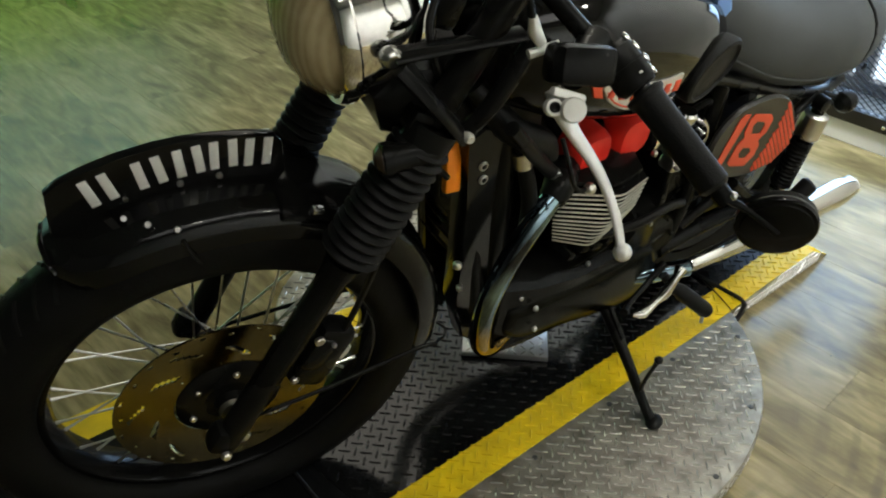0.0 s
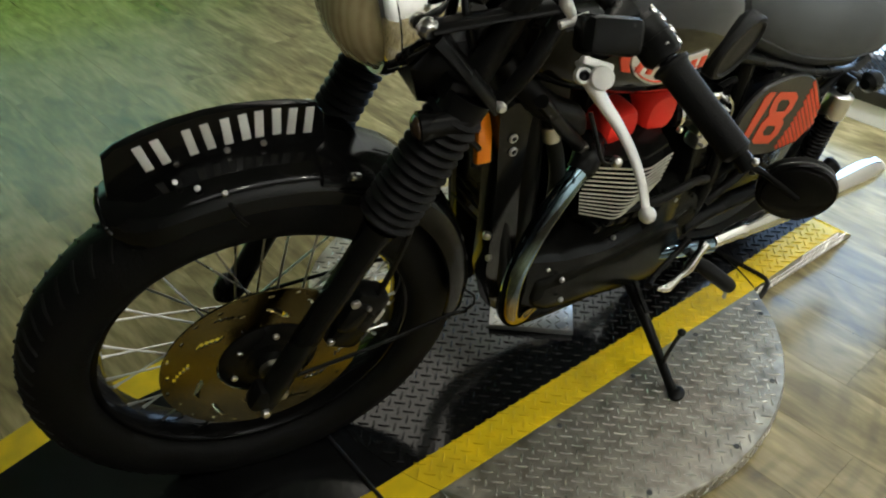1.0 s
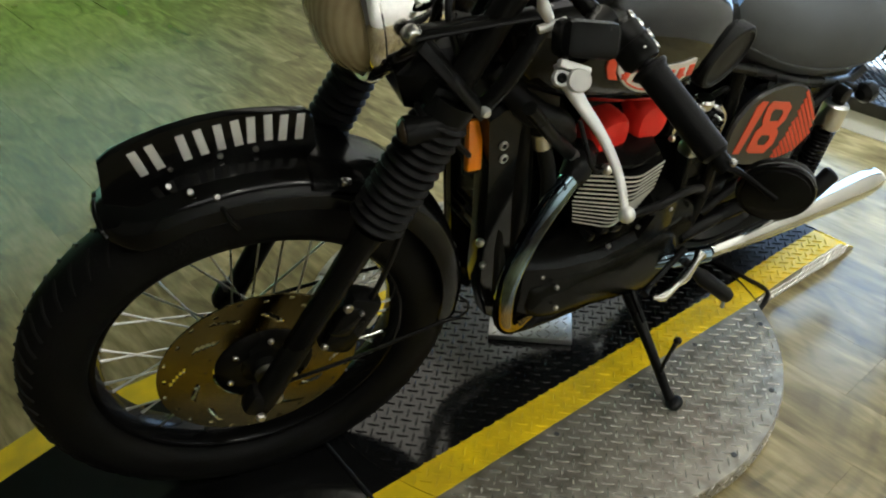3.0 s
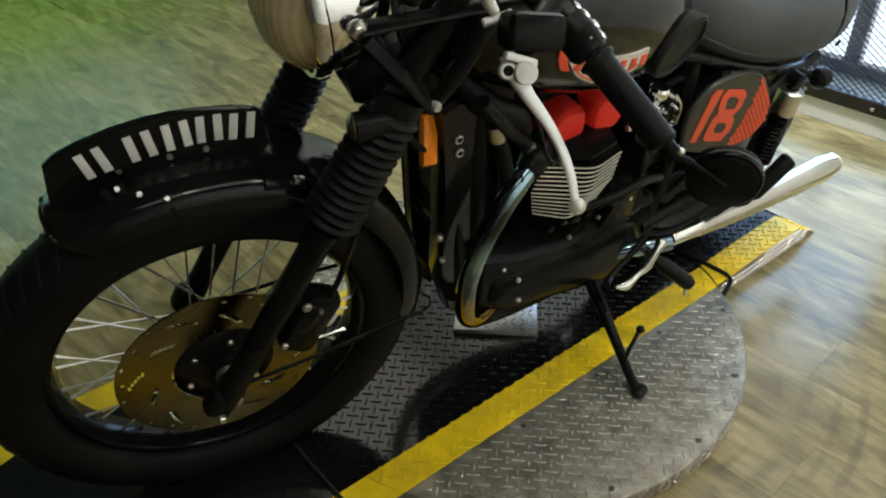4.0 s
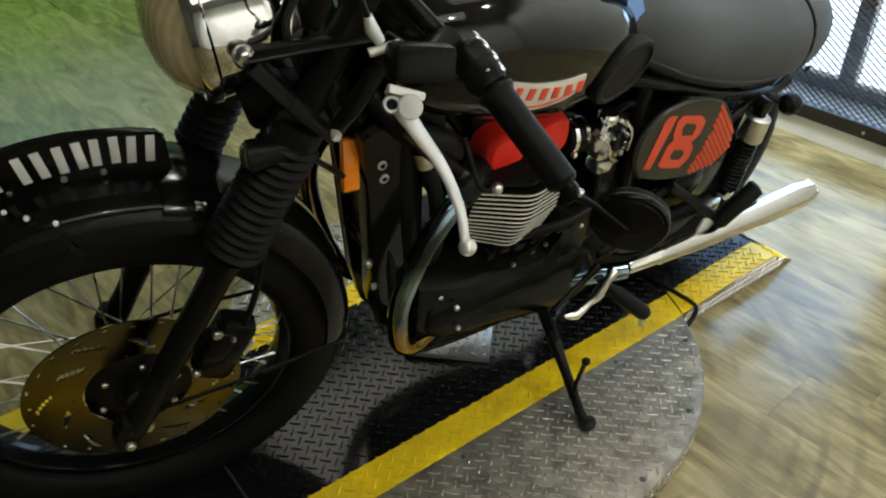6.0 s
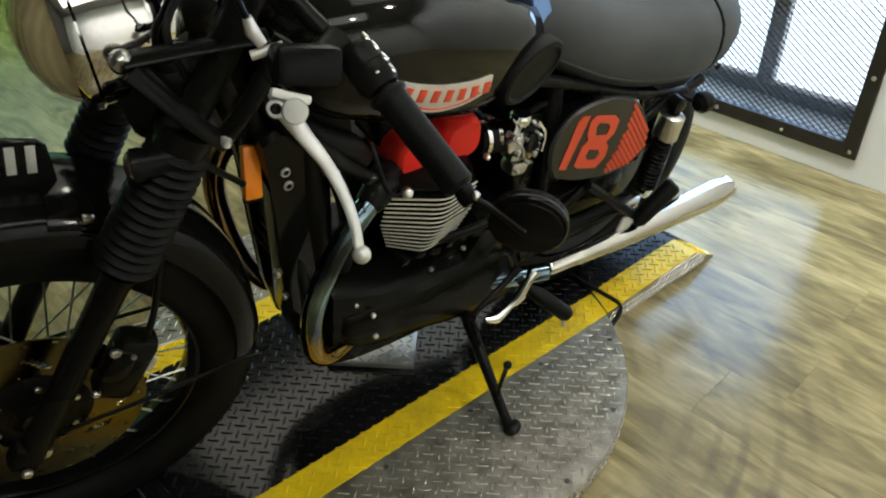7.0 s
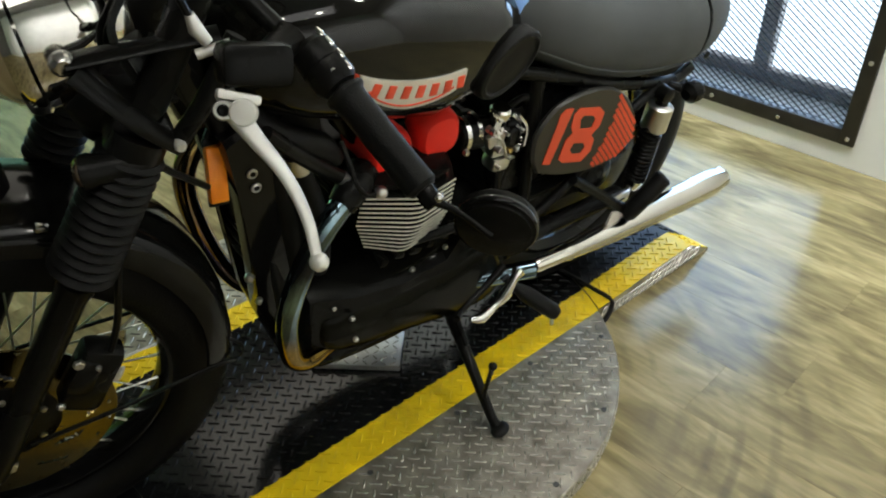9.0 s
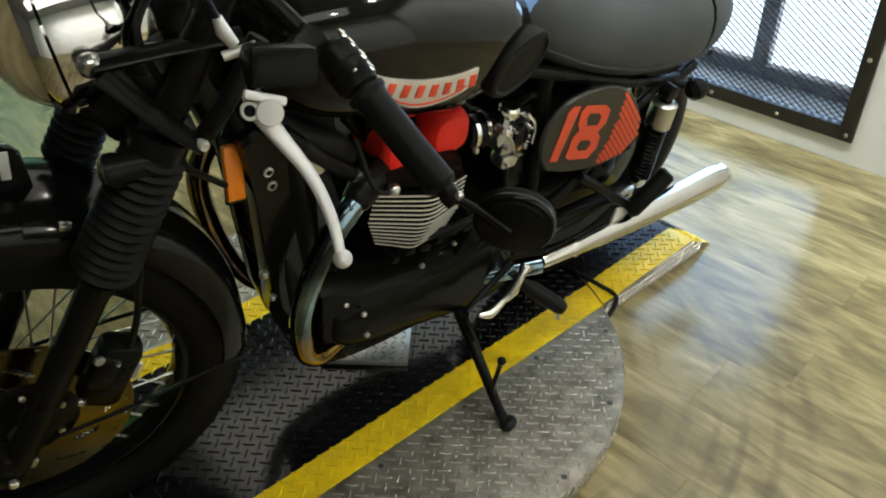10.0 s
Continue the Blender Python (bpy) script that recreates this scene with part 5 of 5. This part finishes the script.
part("side_cover", Geo().lathe([(0.019, 0.0), (0.019, 0.006), (0.015, 0.010), (0.004, 0.011)], (0.168, -0.112, 0.598), (0.2, -1, 0.1), 20), BLACK_SATIN, inlet)
for a, b, r in (((0.118, -0.104, 0.628), (0.121, -0.122, 0.625), 0.0065), ((0.178, -0.100, 0.632), (0.184, -0.118, 0.627), 0.006), ((0.136, -0.112, 0.586), (0.139, -0.124, 0.585), 0.007), ((0.176, -0.110, 0.575), (0.180, -0.124, 0.573), 0.006), ((0.160, -0.116, 0.562), (0.163, -0.126, 0.561), 0.004), ((0.140, -0.116, 0.548), (0.142, -0.126, 0.547), 0.004), ((0.186, -0.104, 0.610), (0.192, -0.120, 0.606), 0.005), ((0.146, -0.116, 0.618), (0.148, -0.127, 0.617), 0.0035)):
    part("screw", Geo().cyl(a, b, r, 10), STEEL, inlet)
part("brass_jet", Geo().cyl((0.158, -0.116, 0.580), (0.160, -0.128, 0.579), 0.0055, 8), mat("brass", (0.45, 0.32, 0.10), 0.3, 1.0), inlet, "small brass fitting")
part("linkage", Geo().tube([(0.120, -0.118, 0.624), (0.136, -0.128, 0.606), (0.150, -0.125, 0.575), (0.176, -0.120, 0.556)], 0.0028, 8, 3), STEEL, inlet)
part("linkage", Geo().tube([(0.176, -0.116, 0.642), (0.194, -0.122, 0.614), (0.198, -0.118, 0.572)], 0.003, 8, 3), CHROME, inlet)
part("return_spring", Geo().tube([vec((0.186, -0.118, 0.600)) + vec((0.004 * math.cos(k), 0.004 * math.sin(k), -0.0011 * k)) for k in np.arange(0, 34, 0.8)], 0.0011, 5), CHROME, inlet)
part("fuel_hose", Geo().tube([(0.175, -0.09, 0.645), (0.196, -0.10, 0.662), (0.214, -0.09, 0.636), (0.206, -0.08, 0.54), (0.176, -0.09, 0.48)], 0.006, 8, 5), SOFT_RUBBER, inlet)

# ---------- exhaust ----------
for s in (-1, 1):
    if s < 0:
        run = [(-0.105, -0.075, 0.603), (-0.150, -0.112, 0.606), (-0.193, -0.126, 0.578), (-0.238, -0.13, 0.512), (-0.268, -0.13, 0.42), (-0.268, -0.13, 0.345), (-0.256, -0.127, 0.305), (-0.226, -0.118, 0.280), (-0.17, -0.098, 0.272), (-0.06, -0.085, 0.264), (0.07, -0.092, 0.268), (0.155, -0.138, 0.284), (0.235, -0.17, 0.292)]
    else:
        run = [(-0.098, 0.075, 0.632), (-0.20, 0.125, 0.645), (-0.270, 0.13, 0.60), (-0.306, 0.13, 0.535), (-0.296, 0.13, 0.425), (-0.262, 0.13, 0.308), (-0.216, 0.13, 0.235), (-0.14, 0.13, 0.205), (0.0, 0.13, 0.21), (0.12, 0.16, 0.26), (0.235, 0.17, 0.29)]
    pipe = part("exhaust_pipe", Geo().tube(run, 0.0185, 18, 6), BLUED if s < 0 else GOLDED, bike, "heat-blued chrome exhaust pipe")
    part("pipe_collar", Geo().tube([run[0], run[1], 0.6 * vec(run[1]) + 0.4 * vec(run[2])], [0.027, 0.025, 0.0215], 18, 3), BLACK_SATIN, pipe)
    y = s * 0.17
    muf = part("silencer", Geo().tube([(0.236, y, 0.298), (0.242, y, 0.2975), (0.318, y, 0.290), (0.326, y, 0.289), (0.334, y, 0.288), (0.43, y, 0.283), (0.62, y, 0.276), (0.74, y, 0.274), (0.792, y, 0.274), (0.832, y, 0.275), (0.838, y, 0.275)],
        [0.0125, 0.0150, 0.0165, 0.0200, 0.0180, 0.0225, 0.0285, 0.0320, 0.0325, 0.0270, 0.0235], 32), POLISHED, bike, "long polished chrome silencer")
    part("tail_pipe", Geo().lathe([(0.0235, 0.0), (0.0255, 0.006), (0.022, 0.009), (0.018, 0.004), (0.016, -0.03)], (0.836, y, 0.275), (1, 0, 0), 24), CHROME, muf)
    part("silencer_bracket", Geo().box((0.462, y * 0.98, 0.318), (0.042, 0.006, 0.034), pose(0, 0, 0, 0, 15, 0), 0.002), ALLOY, muf, "pale alloy bracket")
part("brake_rod", Geo().tube([(0.06, -0.195, 0.272), (0.085, -0.2, 0.268), (0.115, -0.2, 0.285), (0.135, -0.2, 0.300), (0.152, -0.2, 0.335), (0.165, -0.195, 0.345)], [0.004, 0.011, 0.007, 0.012, 0.008, 0.013], 10, 3), CHROME, bike, "chrome gear linkage")

# ---------- frame, radiator panel, reflector ----------
frame_ob = part("frame", Geo().tube([(-0.36, 0, 0.92), (-0.33, 0, 0.80), (-0.31, 0, 0.74)], 0.034, 16), BLACK_GLOSS, bike, "glossy black tubular frame")
for s in (-1, 1):
    part("down_tube", Geo().tube([(-0.315, s * 0.030, 0.78), (-0.292, s * 0.045, 0.70), (-0.272, s * 0.058, 0.55), (-0.250, s * 0.068, 0.40), (-0.230, s * 0.075, 0.30), (-0.19, s * 0.085, 0.225), (0.05, s * 0.085, 0.21), (0.20, s * 0.085, 0.26)], 0.0185, 14, 5), BLACK_SATIN, frame_ob)
    part("guard_tube", Geo().tube([(-0.245, s * 0.062, 0.745), (-0.240, s * 0.068, 0.68), (-0.228, s * 0.072, 0.55), (-0.215, s * 0.072, 0.40)], [0.017, 0.019, 0.02, 0.016], 12, 4), BLACK_SATIN, frame_ob)
    part("head_stay", Geo().tube([(-0.278, s * 0.118, 0.765), (-0.222, s * 0.112, 0.700), (-0.158, s * 0.098, 0.632)], 0.0115, 12, 3), BLACK_SATIN, frame_ob)
    part("stay_bolt", Geo().bolt((-0.154, s * 0.098, 0.629), (0, s, 0), 0.0115, 0.012, 6), STEEL, frame_ob)
    part("rear_tube", Geo().tube([(0.12, s * 0.10, 0.735), (0.25, s * 0.105, 0.69), (0.42, s * 0.105, 0.625), (0.60, s * 0.10, 0.575), (0.68, s * 0.09, 0.58)], 0.0125, 12, 4), BLACK_SATIN, frame_ob)
    part("seat_post", Geo().tube([(0.22, s * 0.10, 0.70), (0.225, s * 0.105, 0.55), (0.235, s * 0.105, 0.40), (0.215, s * 0.10, 0.28)], 0.014, 12, 4), BLACK_SATIN, frame_ob)
    part("lower_stay", Geo().tube([(0.24, s * 0.115, 0.36), (0.33, s * 0.125, 0.43), (0.44, s * 0.12, 0.53), (0.56, s * 0.11, 0.585)], 0.010, 10, 4), BLACK_SATIN, frame_ob)
    part("peg_hanger", Geo().tube([(0.33, s * 0.14, 0.455), (0.40, s * 0.15, 0.40), (0.478, s * 0.16, 0.335), (0.50, s * 0.165, 0.330)], [0.010, 0.011, 0.013, 0.012], 10, 3), BLACK_SATIN, frame_ob)
cooler = part("oil_cooler", Geo().box((-0.268, 0, 0.585), (0.035, 0.15, 0.27), pose(0, 0, 0, 0, -5, 0), 0.006), BLACK_SATIN, bike, "black oil cooler behind the down tubes")
for k in range(12):
    part("cooler_fin", Geo().box((-0.284 + 0.0018 * k, 0.01, 0.47 + k * 0.021), (0.006, 0.08, 0.003), pose(0, 0, 0, 0, -5, 0), 0.0005), BLACK_SATIN, cooler)
shroud = part("cooler_shroud", Geo().prism([(-0.318, 0.735), (-0.290, 0.748), (-0.245, 0.735), (-0.212, 0.67), (-0.205, 0.53), (-0.212, 0.38), (-0.213, 0.30), (-0.238, 0.254), (-0.262, 0.280), (-0.290, 0.38), (-0.294, 0.49), (-0.303, 0.61)], face(-0.040), 0.040, 0.008), BLACK_GLOSS, bike, "glossy black side shroud with two bright bolts")
part("cooler_shroud", Geo().prism([(-0.318, 0.735), (-0.290, 0.748), (-0.245, 0.735), (-0.212, 0.67), (-0.205, 0.53), (-0.205, 0.38), (-0.200, 0.25), (-0.222, 0.226), (-0.248, 0.258), (-0.272, 0.35), (-0.288, 0.49), (-0.300, 0.61)], face(0.055), 0.020, 0.006), BLACK_GLOSS, bike, "glossy black side shroud")
for x, z in ((-0.284, 0.677), (-0.280, 0.651)):
    part("shroud_bolt", Geo().lathe([(0.0078, 0), (0.0078, 0.003), (0.006, 0.004), (0.0035, 0.003), (0.001, 0.002)], (x, -0.080, z), (0, -1, 0), 14), STEEL, shroud)
    part("shroud_bolt", Geo().lathe([(0.0042, 0.002), (0.0042, 0.0042), (0.001, 0.0042)], (x, -0.080, z), (0, -1, 0), 8), BLACK_SATIN, shroud)
rf = Matrix.Translation((-0.325, -0.060, 0.678)) @ pose(0, 0, 0, -18, 8, 0)
refl = part("reflector", Geo().box(rf @ Vector((0, 0, 0)), (0.027, 0.014, 0.080), rf.to_3x3().to_4x4(), 0.004), AMBER, bike, "amber side reflector")
part("reflector_back", Geo().box(rf @ Vector((0.004, 0.010, 0)), (0.03, 0.008, 0.098), rf.to_3x3().to_4x4(), 0.003), BLACK_SATIN, refl)
for x, y, z, r in ((-0.300, -0.086, 0.486, 0.0075), (-0.288, -0.086, 0.428, 0.0055)):
    part("cooler_fitting", Geo().lathe([(r * 0.6, 0), (r, 0.003), (r * 0.9, 0.010), (r * 0.4, 0.012)], (x, y + 0.008, z), (-0.6, -0.8, 0.1), 10), STEEL, cooler, "small steel pipe fitting")
part("reflector_bracket", Geo().tube([(-0.322, -0.034, 0.72), (-0.31, -0.03, 0.74), (-0.305, -0.03, 0.735)], 0.006, 8, 2), BLACK_SATIN, refl)

# ---------- stand, pegs ----------
fitted = Matrix()
stand = part("side_stand", Geo().tube([(0.112, -0.075, 0.190), (0.104, -0.105, 0.165), (0.082, -0.200, 0.125), (0.070, -0.285, 0.068), (0.069, -0.308, 0.052)], [0.017, 0.0135, 0.0115, 0.010, 0.011], 14, 4), BLACK_SATIN, bike, "black side stand lowered onto the disc")
part("stand_foot", Geo().ball((0.071, -0.318, 0.051), (0.022, 0.017, 0.009), m=pose(0, 0, 0, -8, 0, 20)), BLACK_SATIN, stand)
part("stand_tang", Geo().tube([(0.073, -0.262, 0.084), (0.064, -0.268, 0.130), (0.062, -0.274, 0.175), (0.057, -0.281, 0.210)], [0.0045, 0.0045, 0.0045, 0.0055], 8, 4).ball((0.056, -0.282, 0.215), 0.0085), BLACK_SATIN, stand)
part("stand_spring", Geo().tube([(0.110, -0.085, 0.205), (0.100, -0.130, 0.172), (0.090, -0.175, 0.150)], 0.006, 8), BLACK_SATIN, stand)
fitted = BODY_FIT
peg = part("rider_peg", Geo().tube([(0.165, -0.165, 0.300), (0.18, -0.185, 0.282), (0.195, -0.20, 0.268), (0.235, -0.245, 0.235), (0.240, -0.252, 0.230)], [0.009, 0.010, 0.0165, 0.0165, 0.012], 14), SOFT_RUBBER, bike, "black rubber rider footpeg")
part("peg_feeler", Geo().tube([(0.234, -0.245, 0.222), (0.236, -0.247, 0.200)], 0.004, 8), STEEL, peg)
part("passenger_peg", Geo().tube([(0.487, -0.172, 0.318), (0.492, -0.176, 0.324), (0.528, -0.184, 0.366), (0.560, -0.188, 0.400), (0.564, -0.189, 0.404)], [0.015, 0.019, 0.0195, 0.020, 0.015], 16), SOFT_RUBBER, bike, "folded black rubber passenger footpeg")
part("gear_pedal", Geo().tube([(0.16, -0.16, 0.33), (0.11, -0.17, 0.31), (0.05, -0.185, 0.30), (0.02, -0.20, 0.305)], [0.009, 0.006, 0.006, 0.008], 10, 3), BLACK_SATIN, bike, "black gear pedal")

# ---------- rear end ----------
RW = (0.474, 0.0, 0.368)
rear = part("rear_wheel", Geo().lathe([(0.205, -0.03), (0.222, -0.045), (0.232, -0.045), (0.236, -0.03), (0.236, 0.03), (0.232, 0.045), (0.222, 0.045), (0.205, 0.03), (0.20, 0)], RW, AX, 64, loop=True), BLACK_GLOSS, bike, "black spoked rear wheel")
prof = [(0.228, -0.042), (0.245, -0.058), (0.272, -0.064), (0.298, -0.058), (0.314, -0.040), (0.322, -0.018), (0.324, 0)]
prof += [(r, -h) for r, h in reversed(prof[:-1])] + [(0.225, 0.02), (0.225, -0.02)]
part("tyre", Geo().lathe(prof, RW, AX, 80, loop=True), RUBBER, rear, "black rear tyre")
part("hub", Geo().lathe([(0.01, -0.09), (0.04, -0.085), (0.07, -0.05), (0.05, -0.03), (0.045, 0.03), (0.07, 0.05), (0.03, 0.09)], RW, AX, 30), BLACK_SATIN, rear)
part("sprocket", Geo().lathe([(0.05, -0.062), (0.092, -0.062), (0.092, -0.055), (0.05, -0.055)], RW, AX, 44), STEEL, rear)
part("hub_carrier", Geo().lathe([(0.03, -0.075), (0.10, -0.072), (0.135, -0.060), (0.140, -0.050), (0.03, -0.045)], RW, AX, 44), BLACK_CASE, rear, "black rear hub carrier")
for k in range(32):
    a = 2 * math.pi * (k + 0.4) / 32
    side, lead = (1 if k % 2 else -1), (0.6 if k % 4 < 2 else -0.6)
    part("spoke", Geo().tube([(RW[0] + 0.06 * math.cos(a + lead), side * 0.045, RW[2] + 0.06 * math.sin(a + lead)), (RW[0] + 0.204 * math.cos(a), side * 0.008, RW[2] + 0.204 * math.sin(a))], 0.0019, 6), STEEL, rear)
g = Geo()
ro = [(0.322, -0.076), (0.334, -0.068), (0.338, 0), (0.334, 0.068), (0.322, 0.076)]
ri = [(r - 0.003, s * 0.96) for r, s in reversed(ro)]
part("rear_mudguard", g.loft([[(RW[0] - r * math.cos(radians(a)), s, RW[2] + r * math.sin(radians(a)) * 0.97) for r, s in ro + ri] for a in np.linspace(60, 128, 20)]), BLACK_GLOSS, bike, "black rear mudguard")
for s in (-1, 1):
    arm = part("swingarm", Geo().tube([(0.205, s * 0.10, 0.30), (0.30, s * 0.105, 0.315), (0.40, s * 0.11, 0.32), (0.53, s * 0.11, 0.315)], [0.024, 0.021, 0.02, 0.022], 14, 3, squash=0.8), BLACK_SATIN, bike, "black swingarm leg")
    part("adjuster", Geo().box((0.515, s * 0.125, 0.318), (0.06, 0.012, 0.03), None, 0.003), STEEL, arm)
    top, bot = vec((0.552, s * 0.135, 0.578)), vec((0.534, s * 0.138, 0.366))
    dn = bot - top
    shock = part("rear_shock", Geo().tube([top, top + dn * 0.05, top + dn * 0.30, top + dn * 0.95, bot], [0.013, 0.014, 0.014, 0.010, 0.013], 14), BLACK_SATIN, bike, "black rear shock absorber with chrome collar")
    part("collar", Geo().tube([top + dn * 0.10, top + dn * 0.12, top + dn * 0.36, top + dn * 0.38], [0.022, 0.0275, 0.0275, 0.023], 20), STEEL, shock, "bright steel collar")
    part("shock_eye", Geo().lathe([(0.010, -0.014), (0.017, -0.012), (0.017, 0.012), (0.010, 0.014)], top, (0, 1, 0), 18), BLACK_SATIN, shock)
    part("shock_eye", Geo().lathe([(0.010, -0.014), (0.018, -0.012), (0.018, 0.012), (0.010, 0.014)], bot, (0, 1, 0), 18), CHROME, shock)
    turns = 12
    coil = [top + dn * (0.40 + 0.55 * k / (turns * 12)) + 0.0200 * vec((math.cos(k * math.pi / 6), math.sin(k * math.pi / 6), 0)) for k in range(turns * 12 + 1)]
    part("spring", Geo().tube(coil, 0.0046, 7), BLACK_SATIN, shock, "black coil spring")
    ind = part("rear_indicator", Geo().tube([(0.585, s * 0.10, 0.575), (0.61, s * 0.13, 0.572)], [0.008, 0.009], 10), BLACK_SATIN, bike, "small black rear indicator")
    part("indicator_body", Geo().lathe([(0.012, -0.022), (0.022, -0.012), (0.024, 0.006), (0.021, 0.014), (0.008, 0.017)], (0.632, s * 0.145, 0.566), (1, 0, 0.1), 20), BLACK_SATIN, ind)
part("chain", Geo().tube([(0.20, -0.075, 0.345), (0.30, -0.07, 0.40), (0.45, -0.06, 0.425), (0.52, -0.06, 0.41)], 0.008, 6, 3).tube([(0.20, -0.075, 0.30), (0.33, -0.07, 0.265), (0.47, -0.06, 0.245)], 0.008, 6, 3), STEEL, bike, "steel drive chain")
part("chain_guard", Geo().box((0.37, -0.092, 0.425), (0.30, 0.035, 0.012), pose(0, 0, 0, 0, -4, 0), 0.004), BLACK_SATIN, bike)
part("splash_guard", Geo().box((0.175, 0, 0.44), (0.02, 0.20, 0.30), pose(0, 0, 0, 0, -6, 0), 0.006), BLACK_SATIN, bike, "black splash guard before the rear wheel")
part("gearbox_end", Geo().box((0.27, 0, 0.345), (0.16, 0.18, 0.19), None, 0.03), BLACK_CASE, bike, "black rear end of the engine casing")
part("coil_box", Geo().box((-0.215, 0, 0.715), (0.10, 0.13, 0.10), pose(0, 0, 0, 0, -8, 0), 0.012), BLACK_SATIN, bike, "black coil box under the tank")
part("harness", Geo().tube([(-0.30, -0.05, 0.80), (-0.25, -0.085, 0.735), (-0.19, -0.095, 0.70), (-0.16, -0.085, 0.66)], [0.018, 0.022, 0.020, 0.016], 12, 4), SOFT_RUBBER, bike, "taped black wiring harness")
part("oil_hose", Geo().tube([(-0.225, -0.085, 0.70), (-0.200, -0.105, 0.60), (-0.190, -0.100, 0.50), (-0.185, -0.08, 0.44)], 0.013, 12, 4), SOFT_RUBBER, bike, "black oil cooler hose")
part("hose_union", Geo().tube([(-0.222, -0.088, 0.688), (-0.217, -0.093, 0.662)], [0.016, 0.015], 12), STEEL, bike, "dull steel hose union")
part("battery_box", Geo().box((0.28, 0, 0.54), (0.20, 0.19, 0.20), None, 0.02), BLACK_SATIN, bike, "black battery and air box")
part("tail_lamp", Geo().box((0.775, 0, 0.655), (0.05, 0.08, 0.05), None, 0.012), mat("red_tail_lens", (0.45, 0.02, 0.015), 0.2), bike, "red tail lamp")
# instruments and bits by the steering head
fitted = BAR_FIT
for s in (-0.055, 0.055):
    dial = part("gauge", Geo().lathe([(0.02, -0.05), (0.038, -0.03), (0.042, 0.0), (0.044, 0.006), (0.040, 0.010), (0.036, 0.007)], (-0.405, 0.03 + s, 1.03), (0.45, 0, 0.9), 28), CHROME, bike, "small chrome cased gauge")
part("ignition", Geo().box((-0.39, 0.01, 0.945), (0.05, 0.16, 0.05), pose(0, 0, 0, 0, 25, 0), 0.01), BLACK_SATIN, bike, "black steering head bracket")
for pts, r in (([(-0.40, -0.06, 0.98), (-0.44, -0.10, 0.95), (-0.42, -0.11, 0.88), (-0.37, -0.06, 0.82)], 0.005), ([(-0.38, 0.08, 0.99), (-0.42, 0.06, 0.92), (-0.38, 0.03, 0.84)], 0.006), ([(-0.30, -0.09, 0.99), (-0.26, -0.10, 1.02), (-0.22, -0.07, 0.98), (-0.24, -0.02, 0.93)], 0.004), ([(-0.43, -0.02, 0.94), (-0.46, -0.07, 0.86), (-0.42, -0.08, 0.76), (-0.34, -0.05, 0.66)], 0.005)):
    part("cable", Geo().tube(pts, r, 8, 6), SOFT_RUBBER, bike, "black control cable")

fitted = Matrix()

# ---------- floor planks ----------
PW, PLN = 0.178, 1.22
plank = Geo()
e = 0.00012
plank.add([(-PW / 2, -PLN / 2, -0.005), (PW / 2, -PLN / 2, -0.005), (PW / 2, PLN / 2, -0.005), (-PW / 2, PLN / 2, -0.005),
           (-PW / 2 + 0.0002, -PLN / 2 + 0.0002, -e), (PW / 2 - 0.0002, -PLN / 2 + 0.0002, -e), (PW / 2 - 0.0002, PLN / 2 - 0.0002, -e), (-PW / 2 + 0.0002, PLN / 2 - 0.0002, -e),
           (-PW / 2 + 0.0003, -PLN / 2 + 0.0003, 0), (PW / 2 - 0.0003, -PLN / 2 + 0.0003, 0), (PW / 2 - 0.0003, PLN / 2 - 0.0003, 0), (-PW / 2 + 0.0003, PLN / 2 - 0.0003, 0)],
          [(0, 1, 5, 4), (1, 2, 6, 5), (2, 3, 7, 6), (3, 0, 4, 7), (4, 5, 9, 8), (5, 6, 10, 9), (6, 7, 11, 10), (7, 4, 8, 11), (8, 9, 10, 11)])
plank_mesh = plank.mesh("plank", WOOD, 20)
turn = pose(0, 0, 0, 0, 0, math.degrees(WALL_A))
rng = random.Random(5)
for i in range(29):
    off = rng.random() * PLN
    for j in range(-4, 5):
        c = turn @ Vector((WALL_D - 0.002 - PW / 2 - i * PW, j * PLN + off, 0))
        near_end, far_end = max(c.y - PLN / 2, -3.02), min(c.y + PLN / 2, 4.02)
        if c.x < -3.2 or far_end - near_end < 0.02:
            continue
        cut = (far_end - near_end) / PLN        # planks sawn off at the walls
        c.y = (near_end + far_end) / 2
        ob = new("plank", plank_mesh)
        ob.matrix_world = Matrix.Translation(c) @ turn @ Matrix.Diagonal((1, cut, 1, 1))
        ob.parent = floor_ob

# ---------- tread bars nearest the stand, one by one ----------
one = Geo()
tread_bar(one, 0, 0, 0, False)
bar_mesh = one.mesh("tread_bar", TREAD_BAR, 20)
for x, y, z, along in near_bars:
    ob = new("tread_bar", bar_mesh)
    ob.matrix_world = pose(x, y, z, 0, 0, -90 if along else 0)
    ob.parent = table

# ---------- grit trodden onto the floor ----------
grit = Geo()
rng = random.Random(11)
for k in range(18):
    x, y, r = rng.uniform(-0.1, 1.4), rng.uniform(-1.0, -0.05), rng.uniform(0.0009, 0.0024)
    if math.hypot(x, y) < DISC_R + 0.03 or y > Y_OUT - 0.03:
        continue
    grit.lathe([(r, 0.0), (r * 0.8, r * 0.5), (r * 0.2, r * 0.6)], (x, y, 0.0003), n=5)
solid("grit", grit, mat("dark_grit", (0.07, 0.058, 0.042), 0.8), "dark grit and crumbs on the plank floor", "grit", "stuff")
